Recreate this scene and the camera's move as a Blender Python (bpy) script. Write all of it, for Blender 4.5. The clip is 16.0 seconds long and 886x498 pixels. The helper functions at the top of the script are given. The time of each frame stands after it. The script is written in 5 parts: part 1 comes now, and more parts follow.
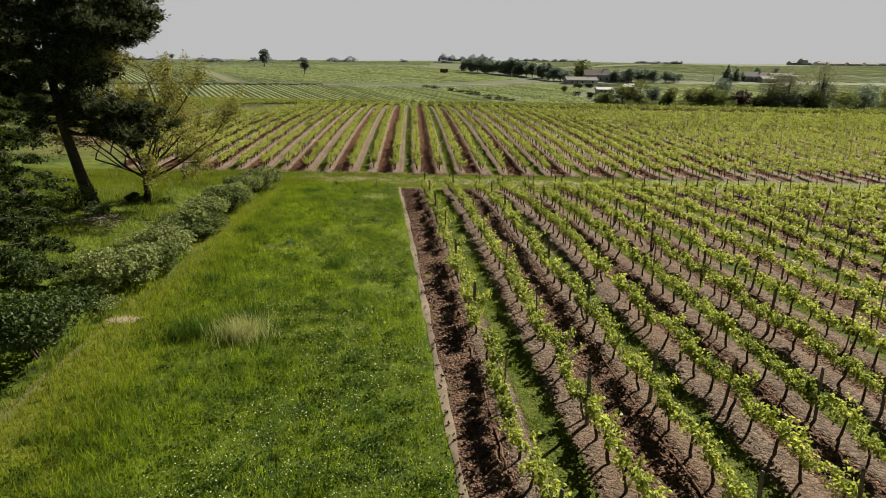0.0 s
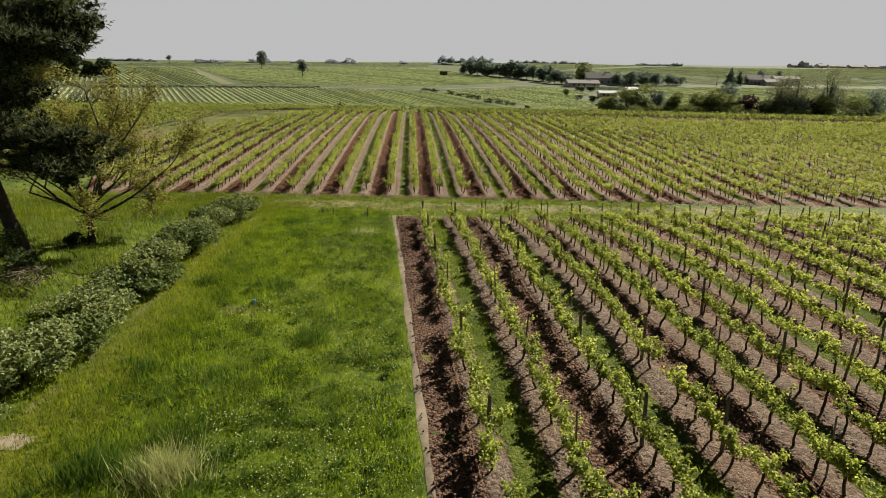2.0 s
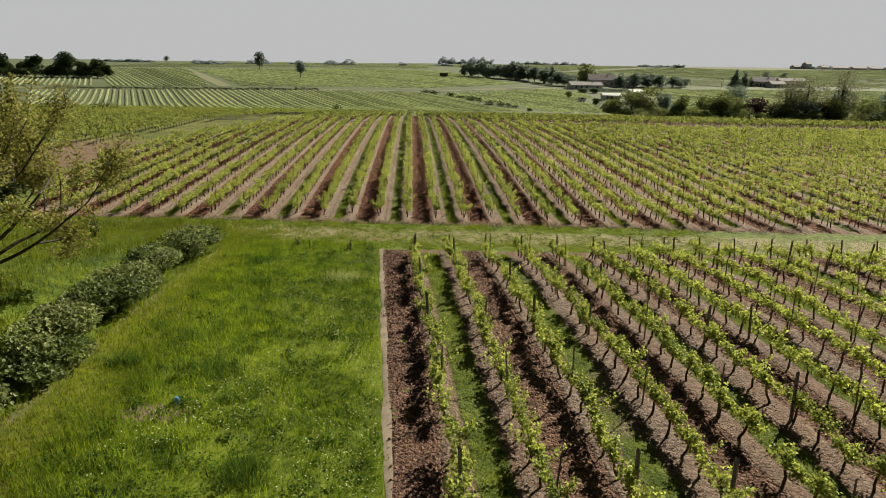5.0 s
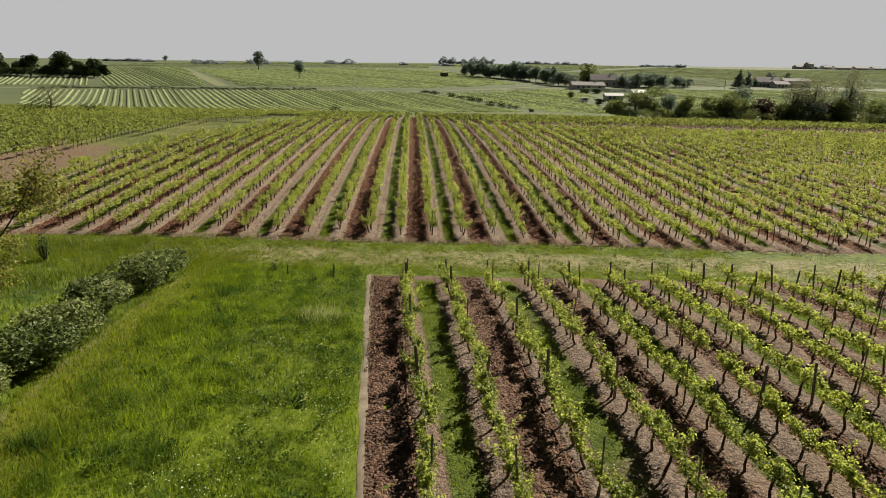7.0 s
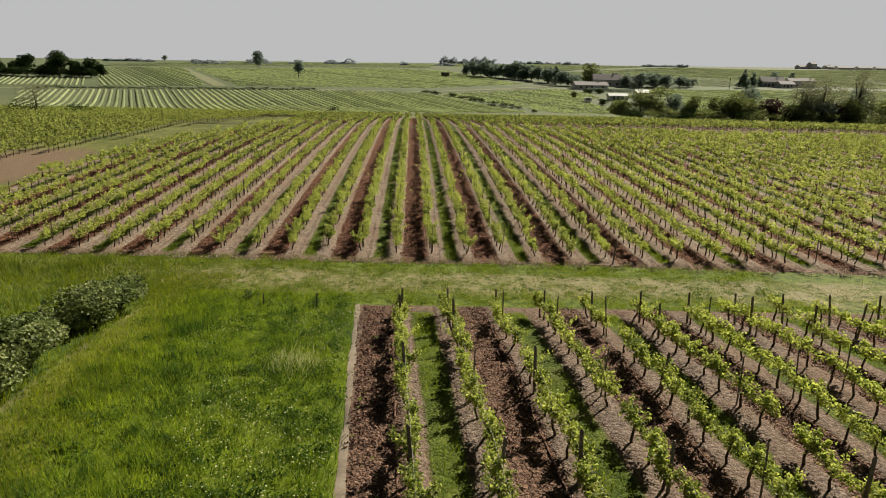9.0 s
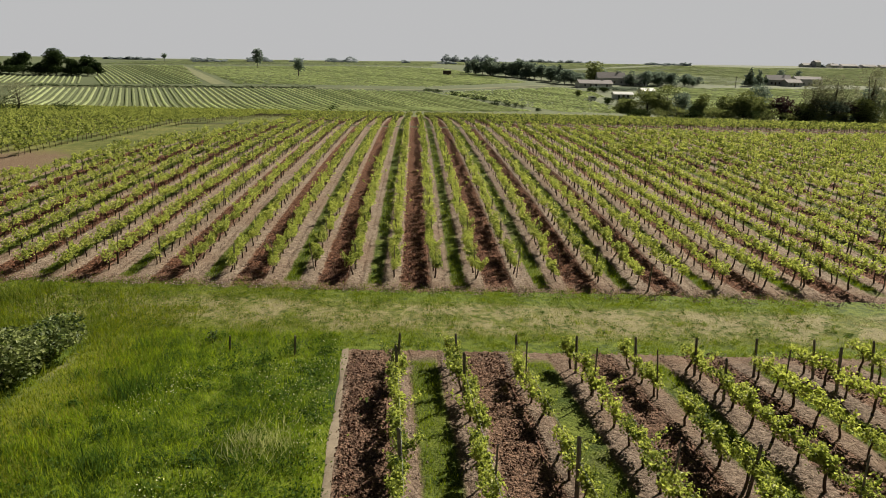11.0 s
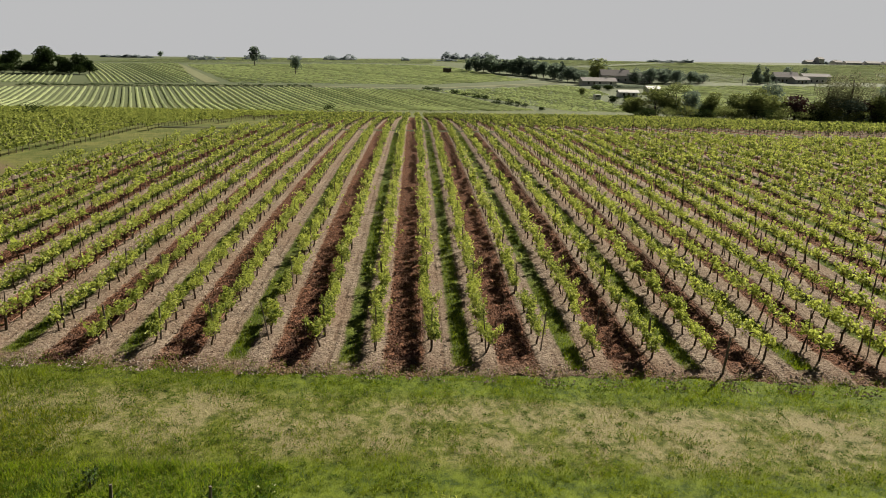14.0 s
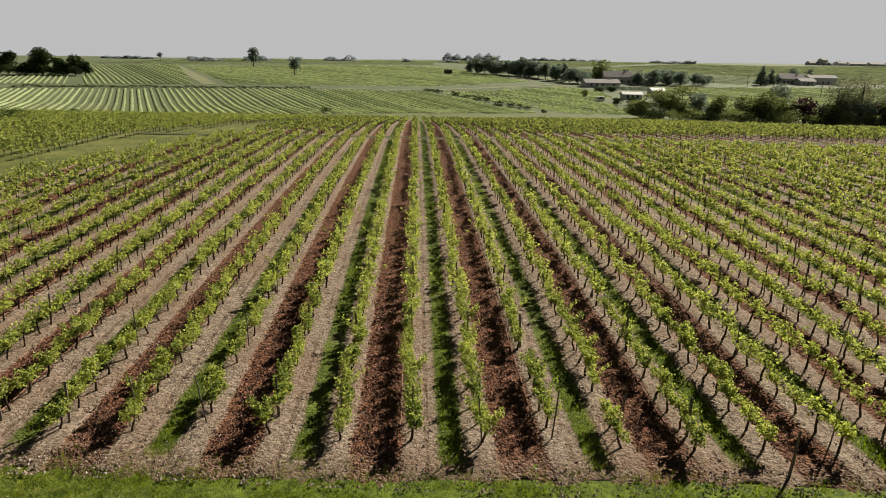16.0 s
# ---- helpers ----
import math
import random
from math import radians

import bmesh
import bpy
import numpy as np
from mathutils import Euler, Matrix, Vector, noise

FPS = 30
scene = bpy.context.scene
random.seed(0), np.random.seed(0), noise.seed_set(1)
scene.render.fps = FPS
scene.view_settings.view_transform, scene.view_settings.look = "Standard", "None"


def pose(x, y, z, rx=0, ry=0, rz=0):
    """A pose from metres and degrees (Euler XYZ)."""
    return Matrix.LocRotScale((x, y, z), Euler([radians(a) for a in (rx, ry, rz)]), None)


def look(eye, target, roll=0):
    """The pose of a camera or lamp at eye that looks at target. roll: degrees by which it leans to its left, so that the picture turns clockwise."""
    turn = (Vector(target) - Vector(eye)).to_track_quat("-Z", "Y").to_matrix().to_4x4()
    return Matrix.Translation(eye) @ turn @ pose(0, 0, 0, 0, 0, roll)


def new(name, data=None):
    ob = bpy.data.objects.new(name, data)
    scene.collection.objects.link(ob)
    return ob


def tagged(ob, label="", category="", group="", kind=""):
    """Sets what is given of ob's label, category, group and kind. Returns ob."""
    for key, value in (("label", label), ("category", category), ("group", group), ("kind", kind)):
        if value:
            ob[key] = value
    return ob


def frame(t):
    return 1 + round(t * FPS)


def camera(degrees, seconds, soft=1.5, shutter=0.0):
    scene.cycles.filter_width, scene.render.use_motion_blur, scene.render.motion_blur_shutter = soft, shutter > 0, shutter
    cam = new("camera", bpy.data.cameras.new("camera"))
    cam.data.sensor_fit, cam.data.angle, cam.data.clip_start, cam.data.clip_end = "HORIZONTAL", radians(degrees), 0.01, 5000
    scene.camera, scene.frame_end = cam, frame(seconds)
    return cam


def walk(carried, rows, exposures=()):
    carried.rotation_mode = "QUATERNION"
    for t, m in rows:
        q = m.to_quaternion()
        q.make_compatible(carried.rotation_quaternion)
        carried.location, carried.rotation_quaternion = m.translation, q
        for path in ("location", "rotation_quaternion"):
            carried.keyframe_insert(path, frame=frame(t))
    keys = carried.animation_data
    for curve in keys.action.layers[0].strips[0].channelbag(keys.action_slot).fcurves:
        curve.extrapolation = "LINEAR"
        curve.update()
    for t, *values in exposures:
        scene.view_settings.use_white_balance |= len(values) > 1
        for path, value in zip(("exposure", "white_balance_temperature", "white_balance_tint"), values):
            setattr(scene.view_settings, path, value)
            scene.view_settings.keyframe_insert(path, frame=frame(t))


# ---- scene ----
cam = camera(67.7, 16.0, soft=0.5)
PATH = [
    (0, (0.180, -0.292, 9.580), (0.2799, 1.6293, 9.0350), 1.10),
    (0.5, (0.200, 1.573, 9.769), (0.3019, 3.4950, 9.2242), 1.30),
    (1, (0.282, 3.286, 9.944), (0.3828, 5.2078, 9.4009), 1.30),
    (1.5, (0.329, 4.824, 10.092), (0.4306, 6.7466, 9.5491), 1.30),
    (2, (0.382, 6.203, 10.235), (0.4844, 8.1260, 9.6935), 1.20),
    (2.5, (0.402, 7.555, 10.331), (0.5038, 9.4781, 9.7902), 1.30),
    (3, (0.445, 8.828, 10.372), (0.5469, 10.7506, 9.8311), 1.30),
    (3.5, (0.493, 10.051, 10.438), (0.5961, 11.9744, 9.8974), 1.30),
    (4, (0.591, 11.205, 10.466), (0.6931, 13.1281, 9.9263), 1.30),
    (4.2, (0.659, 11.672, 10.473), (0.7611, 13.5956, 9.9342), 1.30),
    (6.3, (1.276, 16.649, 10.560), (1.3759, 18.5718, 10.0203), 1.21),
    (6.5, (1.302, 17.112, 10.571), (1.4018, 19.0352, 10.0298), 1.41),
    (7, (1.389, 18.280, 10.572), (1.4886, 20.2028, 10.0323), 1.31),
    (7.5, (1.478, 19.413, 10.554), (1.5774, 21.3366, 10.0135), 1.31),
    (8, (1.534, 20.582, 10.509), (1.6319, 22.5051, 9.9690), 1.31),
    (8.5, (1.572, 21.821, 10.453), (1.6702, 23.7436, 9.9115), 1.31),
    (9, (1.613, 23.076, 10.390), (1.7096, 24.9989, 9.8502), 1.31),
    (11.5, (1.697, 29.941, 10.116), (1.7894, 31.8626, 9.5708), 1.31),
    (12, (1.807, 31.395, 10.123), (1.9002, 33.3166, 9.5771), 1.31),
    (12.5, (1.893, 32.902, 10.117), (1.9849, 34.8239, 9.5697), 1.31),
    (13, (1.995, 34.400, 10.113), (2.0866, 36.3207, 9.5633), 1.21),
    (13.5, (2.089, 35.802, 10.120), (2.1794, 37.7230, 9.5704), 1.21),
    (14, (2.098, 37.173, 10.120), (2.1892, 39.0931, 9.5691), 1.21),
    (14.5, (2.179, 38.483, 10.119), (2.2689, 40.4039, 9.5692), 1.21),
    (15, (2.393, 39.815, 10.178), (2.4812, 41.7362, 9.6286), 1.11),
    (15.5, (2.630, 41.183, 10.257), (2.7175, 43.1037, 9.7079), 1.21),
    (16, (2.806, 42.539, 10.317), (2.8927, 44.4606, 9.7683), 1.21),
]
walk(cam, [(t, look(eye, target, roll)) for t, eye, target, roll in PATH], [(0, 0.82), (16, 0.80)])

# ---------- world, sun ----------
SUN = Vector((0.56, 0.58, 0.61)).normalized()
world = bpy.data.worlds.new("world")
scene.world = world
world.use_nodes = True
wn = world.node_tree.nodes
wl = world.node_tree.links
sky = wn.new("ShaderNodeTexSky")
sky.sky_type = 'NISHITA'
sky.sun_disc = False
sky.sun_elevation = math.asin(SUN.z)
sky.sun_rotation = math.atan2(SUN.x, SUN.y)
sky.air_density, sky.dust_density = 1.0, 2.0
w_scale = wn.new("ShaderNodeVectorMath")
w_scale.operation = 'SCALE'
w_scale.inputs[3].default_value = 0.006
wl.new(sky.outputs[0], w_scale.inputs[0])
w_co = wn.new("ShaderNodeTexCoord")
w_sep = wn.new("ShaderNodeSeparateXYZ")
wl.new(w_co.outputs["Generated"], w_sep.inputs[0])
w_map = wn.new("ShaderNodeMapRange")
w_map.interpolation_type = 'SMOOTHERSTEP'
for i, v in ((1, 0.08), (2, 0.20), (3, 1.0), (4, 0.0)):
    w_map.inputs[i].default_value = v
wl.new(w_sep.outputs[2], w_map.inputs[0])
w_mix = wn.new("ShaderNodeMix")
w_mix.data_type = 'RGBA'
wl.new(w_map.outputs[0], w_mix.inputs[0])
wl.new(w_scale.outputs[0], w_mix.inputs[6])
w_mix.inputs[7].default_value = (0.289, 0.289, 0.292, 1)   # milky haze over the horizon, kept low to fit the strip in view
wl.new(w_mix.outputs[2], wn["Background"].inputs[0])
wn["Background"].inputs[1].default_value = 1.0

sun = bpy.data.lights.new("sun", 'SUN')
sun.energy, sun.angle, sun.color = 5.0, radians(0.6), (1.0, 0.92, 0.78)
sun_ob = new("sun", sun)
sun_ob.matrix_basis = look(SUN * 200, (0, 0, 0))

# ---------- lie of the land ----------
KY = [-400, 20, 35, 43, 50, 60, 75, 95, 125, 150, 180, 205, 240, 280, 340, 413, 560, 700, 943, 1543, 3000, 6000]
KZ = [0.9, 0.9, 0.85, 0.6, 0.05, 0, 0.5, 0.9, 1.0, 0.0, -2.1, -4.0, -6.0, -6.4, -4.3, -1.4, 3.2, 6, 8.5, 9.4, 9.0, 9.0]


def H(x, y):
    """Height of the ground."""
    x, y = np.asarray(x, float), np.asarray(y, float)
    z = np.interp(y, KY, KZ)
    left = np.interp(-x, [10.8, 14.5, 40, 300], [0, 0.75, 1.1, 1.1]) * np.interp(y, [42, 57], [1, 0])
    right = -0.010 * np.clip(x - 40, 0, 160) * np.interp(y, [110, 180, 260, 330], [0, 1, 1, 0])
    far = np.interp(y, [420, 700], [0, 1]) * (1.2 * np.sin(x / 170 + 1.0) + 0.8 * np.sin(x / 71 + y / 240))
    tilt = 0.010 * np.clip(x, -3000, 3000) * np.interp(y, [360, 900], [0, 1])
    return z + left + right + far + tilt


# ---------- node helpers ----------
def material(name, rough=0.8):
    m = bpy.data.materials.new(name)
    m.use_nodes = True
    b = m.node_tree.nodes["Principled BSDF"]
    b.inputs["Roughness"].default_value = rough
    b.inputs["Specular IOR Level"].default_value = 0.25
    return m, m.node_tree, b


def val(nt, s, v):
    if hasattr(v, "is_output"):
        nt.links.new(v, s)
    else:
        s.default_value = v


def mth(nt, op, a, b=0.0, c=None):
    n = nt.nodes.new("ShaderNodeMath")
    n.operation = op
    val(nt, n.inputs[0], a)
    val(nt, n.inputs[1], b)
    if c is not None:
        val(nt, n.inputs[2], c)
    return n.outputs[0]


def step(nt, x, lo, hi):
    n = nt.nodes.new("ShaderNodeMapRange")
    n.interpolation_type = 'SMOOTHSTEP'
    val(nt, n.inputs[0], x)
    n.inputs[1].default_value, n.inputs[2].default_value = lo, hi
    return n.outputs[0]


def band(nt, x, a, b, soft):
    return mth(nt, 'MULTIPLY', step(nt, x, a - soft, a + soft), mth(nt, 'SUBTRACT', 1.0, step(nt, x, b - soft, b + soft)))


def mixc(nt, f, a, b):
    n = nt.nodes.new("ShaderNodeMix")
    n.data_type = 'RGBA'
    val(nt, n.inputs[0], f)
    for s, v in ((n.inputs[6], a), (n.inputs[7], b)):
        val(nt, s, v if hasattr(v, "is_output") else (*v, 1))
    return n.outputs[2]


def noi(nt, co, scale, detail=4.0, rough=0.6):
    n = nt.nodes.new("ShaderNodeTexNoise")
    n.inputs["Scale"].default_value = scale
    n.inputs["Detail"].default_value = detail
    n.inputs["Roughness"].default_value = rough
    nt.links.new(co, n.inputs["Vector"])
    return n.outputs["Fac"]


def cells(nt, co, scale):
    """Lumps of one size: distance from each lump's heart, and a shade for each."""
    n = nt.nodes.new("ShaderNodeTexVoronoi")
    n.inputs["Scale"].default_value = scale
    nt.links.new(co, n.inputs["Vector"])
    s = nt.nodes.new("ShaderNodeSeparateColor")
    nt.links.new(n.outputs["Color"], s.inputs[0])
    return n.outputs["Distance"], s.outputs[0]


def where(nt):
    g = nt.nodes.new("ShaderNodeNewGeometry")
    s = nt.nodes.new("ShaderNodeSeparateXYZ")
    nt.links.new(g.outputs["Position"], s.inputs[0])
    return g, s.outputs[0], s.outputs[1], s.outputs[2]


def bump(nt, b, h, strength, dist):
    n = nt.nodes.new("ShaderNodeBump")
    n.inputs["Strength"].default_value = strength
    n.inputs["Distance"].default_value = dist
    nt.links.new(h, n.inputs["Height"])
    nt.links.new(n.outputs[0], b.inputs["Normal"])


def plain(name, c1, c2, scale=3.0, rough=0.8, bumpy=0.3, dist=0.02, metal=0.0):
    m, nt, b = material(name, rough)
    g, x, y, z = where(nt)
    f = noi(nt, g.outputs["Position"], scale)
    f2 = noi(nt, g.outputs["Position"], scale * 9)
    k = mth(nt, 'MULTIPLY_ADD', f2, 0.5, mth(nt, 'MULTIPLY', f, 0.7))
    o = nt.nodes.new("ShaderNodeObjectInfo")
    k = mth(nt, 'MULTIPLY_ADD', o.outputs["Random"], 0.25, mth(nt, 'SUBTRACT', k, 0.2))
    val(nt, b.inputs["Base Color"], mixc(nt, step(nt, k, 0.2, 0.8), c1, c2))
    b.inputs["Metallic"].default_value = metal
    bump(nt, b, f2, bumpy, dist)
    return m


def leafy(name, dark, light, glow, trans=0.4, rough=0.5, tip=None, scale=0.6, spec=0.3, patches=False):
    """Leaves: each one of its own shade; light shines through."""
    m, nt, b = material(name, rough)
    b.inputs["Specular IOR Level"].default_value = spec
    g, x, y, z = where(nt)
    r = g.outputs["Random Per Island"]
    f = noi(nt, g.outputs["Position"], scale, 3.0)
    o = nt.nodes.new("ShaderNodeObjectInfo")
    k = mth(nt, 'MULTIPLY_ADD', r, 0.55, mth(nt, 'MULTIPLY_ADD', o.outputs["Random"], 0.2, mth(nt, 'MULTIPLY', f, 0.5)))
    if patches:
        # swards of one shade, a stride or so across
        k = mth(nt, 'MULTIPLY_ADD', r, 0.28, mth(nt, 'MULTIPLY_ADD', noi(nt, g.outputs["Position"], scale * 5, 2.0), 0.75, mth(nt, 'MULTIPLY_ADD', f, 0.75, -0.30)))
    col = mixc(nt, step(nt, k, 0.25, 0.95), dark, light)
    if tip:
        col = mixc(nt, step(nt, r, 0.90, 0.98), col, tip)
    val(nt, b.inputs["Base Color"], col)
    t = nt.nodes.new("ShaderNodeBsdfTranslucent")
    val(nt, t.inputs[0], mixc(nt, step(nt, k, 0.2, 0.9), dark, glow))
    mx = nt.nodes.new("ShaderNodeMixShader")
    mx.inputs[0].default_value = trans
    nt.links.new(b.outputs[0], mx.inputs[1])
    nt.links.new(t.outputs[0], mx.inputs[2])
    nt.links.new(mx.outputs[0], nt.nodes["Material Output"].inputs[0])
    return m


# ---------- materials ----------
def ground_material():
    m, nt, b = material("meadow_ground", 0.9)
    g, x, y, z = where(nt)
    p = g.outputs["Position"]
    n1, n2, n3, n4 = noi(nt, p, 0.18), noi(nt, p, 1.1), noi(nt, p, 9.0), noi(nt, p, 28.0, 5.0, 0.75)
    k = mth(nt, 'MULTIPLY_ADD', n2, 0.5, mth(nt, 'MULTIPLY', n1, 0.5))
    col = mixc(nt, step(nt, k, 0.36, 0.64), (0.020, 0.050, 0.004), (0.130, 0.180, 0.010))
    # lighter sward in the middle of the meadow, partly backlit glow painted in
    light = mth(nt, 'MULTIPLY', mth(nt, 'MULTIPLY', step(nt, y, 18.0, 34.0), band(nt, x, -7.5, 0.5, 1.5)), step(nt, k, 0.3, 0.55))
    col = mixc(nt, mth(nt, 'MULTIPLY', light, 0.6), col, (0.185, 0.230, 0.014))
    xe = mth(nt, 'MULTIPLY_ADD', n2, 0.9, mth(nt, 'SUBTRACT', x, 0.45))
    # mown, yellower band beside the hedge
    yel = mth(nt, 'MULTIPLY', band(nt, xe, -9.8, -7.2, 0.5), step(nt, mth(nt, 'SUBTRACT', 55.0, y), 0.0, 3.0))
    col = mixc(nt, mth(nt, 'MULTIPLY', yel, 0.8), col, mixc(nt, n2, (0.12, 0.14, 0.010), (0.18, 0.185, 0.016)))
    # dry track along the lane between the two blocks
    lane = mth(nt, 'MULTIPLY_ADD', x, 0.075, y)
    lane = mth(nt, 'MULTIPLY_ADD', n2, 1.6, mth(nt, 'SUBTRACT', lane, 0.8))
    tuft = noi(nt, p, 2.6, 5.0, 0.7)
    col = mixc(nt, band(nt, lane, 50.6, 58.0, 0.6), col, mixc(nt, step(nt, mth(nt, 'MULTIPLY_ADD', n4, 0.5, mth(nt, 'MULTIPLY', tuft, 0.5)), 0.38, 0.60), (0.034, 0.052, 0.005), (0.150, 0.175, 0.016)))
    dry = mth(nt, 'MULTIPLY', band(nt, lane, 52.5, 55.9, 0.7), step(nt, mth(nt, 'MULTIPLY_ADD', tuft, 0.6, mth(nt, 'MULTIPLY', noi(nt, p, 0.55), 0.7)), 0.56, 0.72))
    dry = mth(nt, 'MULTIPLY', dry, mth(nt, 'MULTIPLY_ADD', step(nt, x, -15.0, -3.0), 0.5, 0.35))
    col = mixc(nt, dry, col, mixc(nt, step(nt, n4, 0.36, 0.62), (0.100, 0.088, 0.038), (0.365, 0.310, 0.175)))
    # greener verges on both sides of the lane
    side = mth(nt, 'ADD', band(nt, lane, 50.2, 52.1, 0.35), band(nt, lane, 55.9, 57.7, 0.35))
    side = mth(nt, 'MULTIPLY', side, step(nt, x, -9.0, 2.0))
    col = mixc(nt, mth(nt, 'MULTIPLY', side, 0.8), col, mixc(nt, step(nt, tuft, 0.35, 0.62), (0.034, 0.064, 0.005), (0.135, 0.180, 0.014)))
    # bare, trodden places by the hedge
    bare = mth(nt, 'MULTIPLY', band(nt, xe, -10.15, -9.8, 0.12), step(nt, noi(nt, p, 0.5), 0.40, 0.55))
    bare = mth(nt, 'MULTIPLY', bare, step(nt, mth(nt, 'SUBTRACT', 52.0, y), 0.0, 3.0))
    col = mixc(nt, mth(nt, 'MULTIPLY', bare, 0.42), col, (0.26, 0.215, 0.125))
    # drier, olive grass beside the far block, bare where the lane turns
    beyond = step(nt, y, 60.0, 68.0)
    col = mixc(nt, mth(nt, 'MULTIPLY', beyond, 0.85), col, mixc(nt, step(nt, k, 0.4, 0.6), (0.075, 0.092, 0.016), (0.145, 0.140, 0.042)))
    ex = mth(nt, 'MULTIPLY', mth(nt, 'ADD', x, 35.0), 0.15)
    ey = mth(nt, 'MULTIPLY', mth(nt, 'SUBTRACT', y, 84.0), 0.07)
    er = mth(nt, 'MULTIPLY_ADD', ex, ex, mth(nt, 'MULTIPLY', ey, ey))
    er = mth(nt, 'MULTIPLY_ADD', k, 2.4, er)
    col = mixc(nt, mth(nt, 'SUBTRACT', 1.0, step(nt, er, 1.5, 2.2)), col, mixc(nt, step(nt, n3, 0.3, 0.7), (0.10, 0.062, 0.036), (0.21, 0.15, 0.095)))
    # far country: greyed with distance, haze put into the colour, broad patches
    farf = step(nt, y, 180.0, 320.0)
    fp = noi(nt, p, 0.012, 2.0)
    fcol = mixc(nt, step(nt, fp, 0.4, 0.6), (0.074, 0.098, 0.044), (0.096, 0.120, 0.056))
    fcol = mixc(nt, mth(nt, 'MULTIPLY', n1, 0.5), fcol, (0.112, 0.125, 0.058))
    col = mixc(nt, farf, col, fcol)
    val(nt, b.inputs["Base Color"], col)
    bump(nt, b, mth(nt, 'MULTIPLY_ADD', n4, 0.6, mth(nt, 'MULTIPLY', n3, 0.4)), 0.9, 0.06)
    return m


def soil_material(name, g0, g1, shift=40.0, pale_lo=(0.110, 0.082, 0.060), pale_hi=(0.320, 0.256, 0.196), red_lo=(0.072, 0.033, 0.019), red_hi=(0.215, 0.104, 0.062), head=0.65):
    """Soil between vine rows: every second alley tilled, the others under grass. u counts rows."""
    m, nt, b = material(name, 0.95)
    b.inputs["Specular IOR Level"].default_value = 0.1
    g, x, y, z = where(nt)
    p = g.outputs["Position"]
    uv = nt.nodes.new("ShaderNodeUVMap")
    uv.uv_map = "rows"
    s = nt.nodes.new("ShaderNodeSeparateXYZ")
    nt.links.new(uv.outputs[0], s.inputs[0])
    u, edge = s.outputs[0], s.outputs[1]
    n0, n1, n2, n3 = noi(nt, p, 0.25, 2.0), noi(nt, p, 1.3), noi(nt, p, 7.0), noi(nt, p, 30.0, 3.0)
    f = mth(nt, 'FRACT', mth(nt, 'ADD', u, 40.0))
    f = mth(nt, 'MULTIPLY_ADD', mth(nt, 'SUBTRACT', n1, 0.5), 0.16, f)
    odd = mth(nt, 'GREATER_THAN', mth(nt, 'MODULO', mth(nt, 'ADD', u, shift), 2.0), 1.0)
    nl, ns = noi(nt, p, 3.2), noi(nt, p, 15.0, 5.0, 0.7)
    d1, c1 = cells(nt, p, 9.0)
    d2, c2 = cells(nt, p, 24.0)
    cc = mth(nt, 'MULTIPLY_ADD', c1, 0.45, mth(nt, 'MULTIPLY_ADD', c2, 0.35, mth(nt, 'MULTIPLY', nl, 0.4)))
    pale = mixc(nt, step(nt, cc, 0.25, 0.95), pale_lo, pale_hi)
    pale = mixc(nt, mth(nt, 'MULTIPLY', step(nt, n0, 0.38, 0.68), 0.5), pale, (0.185, 0.120, 0.080))
    pale = mixc(nt, mth(nt, 'MULTIPLY', step(nt, ns, 0.52, 0.64), 0.7), pale, (0.080, 0.050, 0.034))
    pale = mixc(nt, mth(nt, 'MULTIPLY', step(nt, noi(nt, p, 22.0, 2.0), 0.62, 0.70), 0.6), pale, (0.42, 0.35, 0.27))
    # wheel marks along the alleys
    wheel = mth(nt, 'ADD', band(nt, f, 0.20, 0.27, 0.02), band(nt, f, 0.72, 0.80, 0.02))
    wheel = mth(nt, 'MULTIPLY', wheel, step(nt, n1, 0.35, 0.6))
    pale = mixc(nt, mth(nt, 'MULTIPLY', wheel, 0.55), pale, (0.10, 0.062, 0.040))
    tilled = mixc(nt, step(nt, cc, 0.25, 0.95), red_lo, red_hi)
    tilled = mixc(nt, mth(nt, 'MULTIPLY', step(nt, ns, 0.52, 0.68), 0.8), tilled, (0.026, 0.012, 0.007))
    tilled = mixc(nt, mth(nt, 'MULTIPLY', step(nt, n3, 0.60, 0.72), 0.7), tilled, (0.25, 0.14, 0.09))
    grass = mixc(nt, step(nt, mth(nt, 'MULTIPLY_ADD', ns, 0.6, mth(nt, 'MULTIPLY', n1, 0.4)), 0.38, 0.62), (0.030, 0.052, 0.008), (0.120, 0.145, 0.026))
    tm = mth(nt, 'MULTIPLY', band(nt, f, 0.20, 0.90, 0.05), mth(nt, 'SUBTRACT', 1.0, odd))
    gm = mth(nt, 'MULTIPLY', mth(nt, 'MULTIPLY', band(nt, f, g0, g1, 0.05), odd), mth(nt, 'MULTIPLY', step(nt, n0, 0.2, 0.42), step(nt, mth(nt, 'MULTIPLY_ADD', n1, 0.8, edge), 1.1, 1.7)))
    col = mixc(nt, tm, pale, tilled)
    col = mixc(nt, gm, col, grass)
    # headland: trodden, mixed soil at the row ends
    en = mth(nt, 'MULTIPLY_ADD', n1, 1.2, edge)
    hm = mth(nt, 'SUBTRACT', 1.0, step(nt, en, 1.1, 2.3))
    col = mixc(nt, mth(nt, 'MULTIPLY', hm, head), col, mixc(nt, step(nt, n2, 0.3, 0.7), pale, (0.125, 0.070, 0.042)))
    val(nt, b.inputs["Base Color"], col)
    lump = mth(nt, 'MULTIPLY_ADD', d1, -0.9, mth(nt, 'MULTIPLY', d2, -0.40))
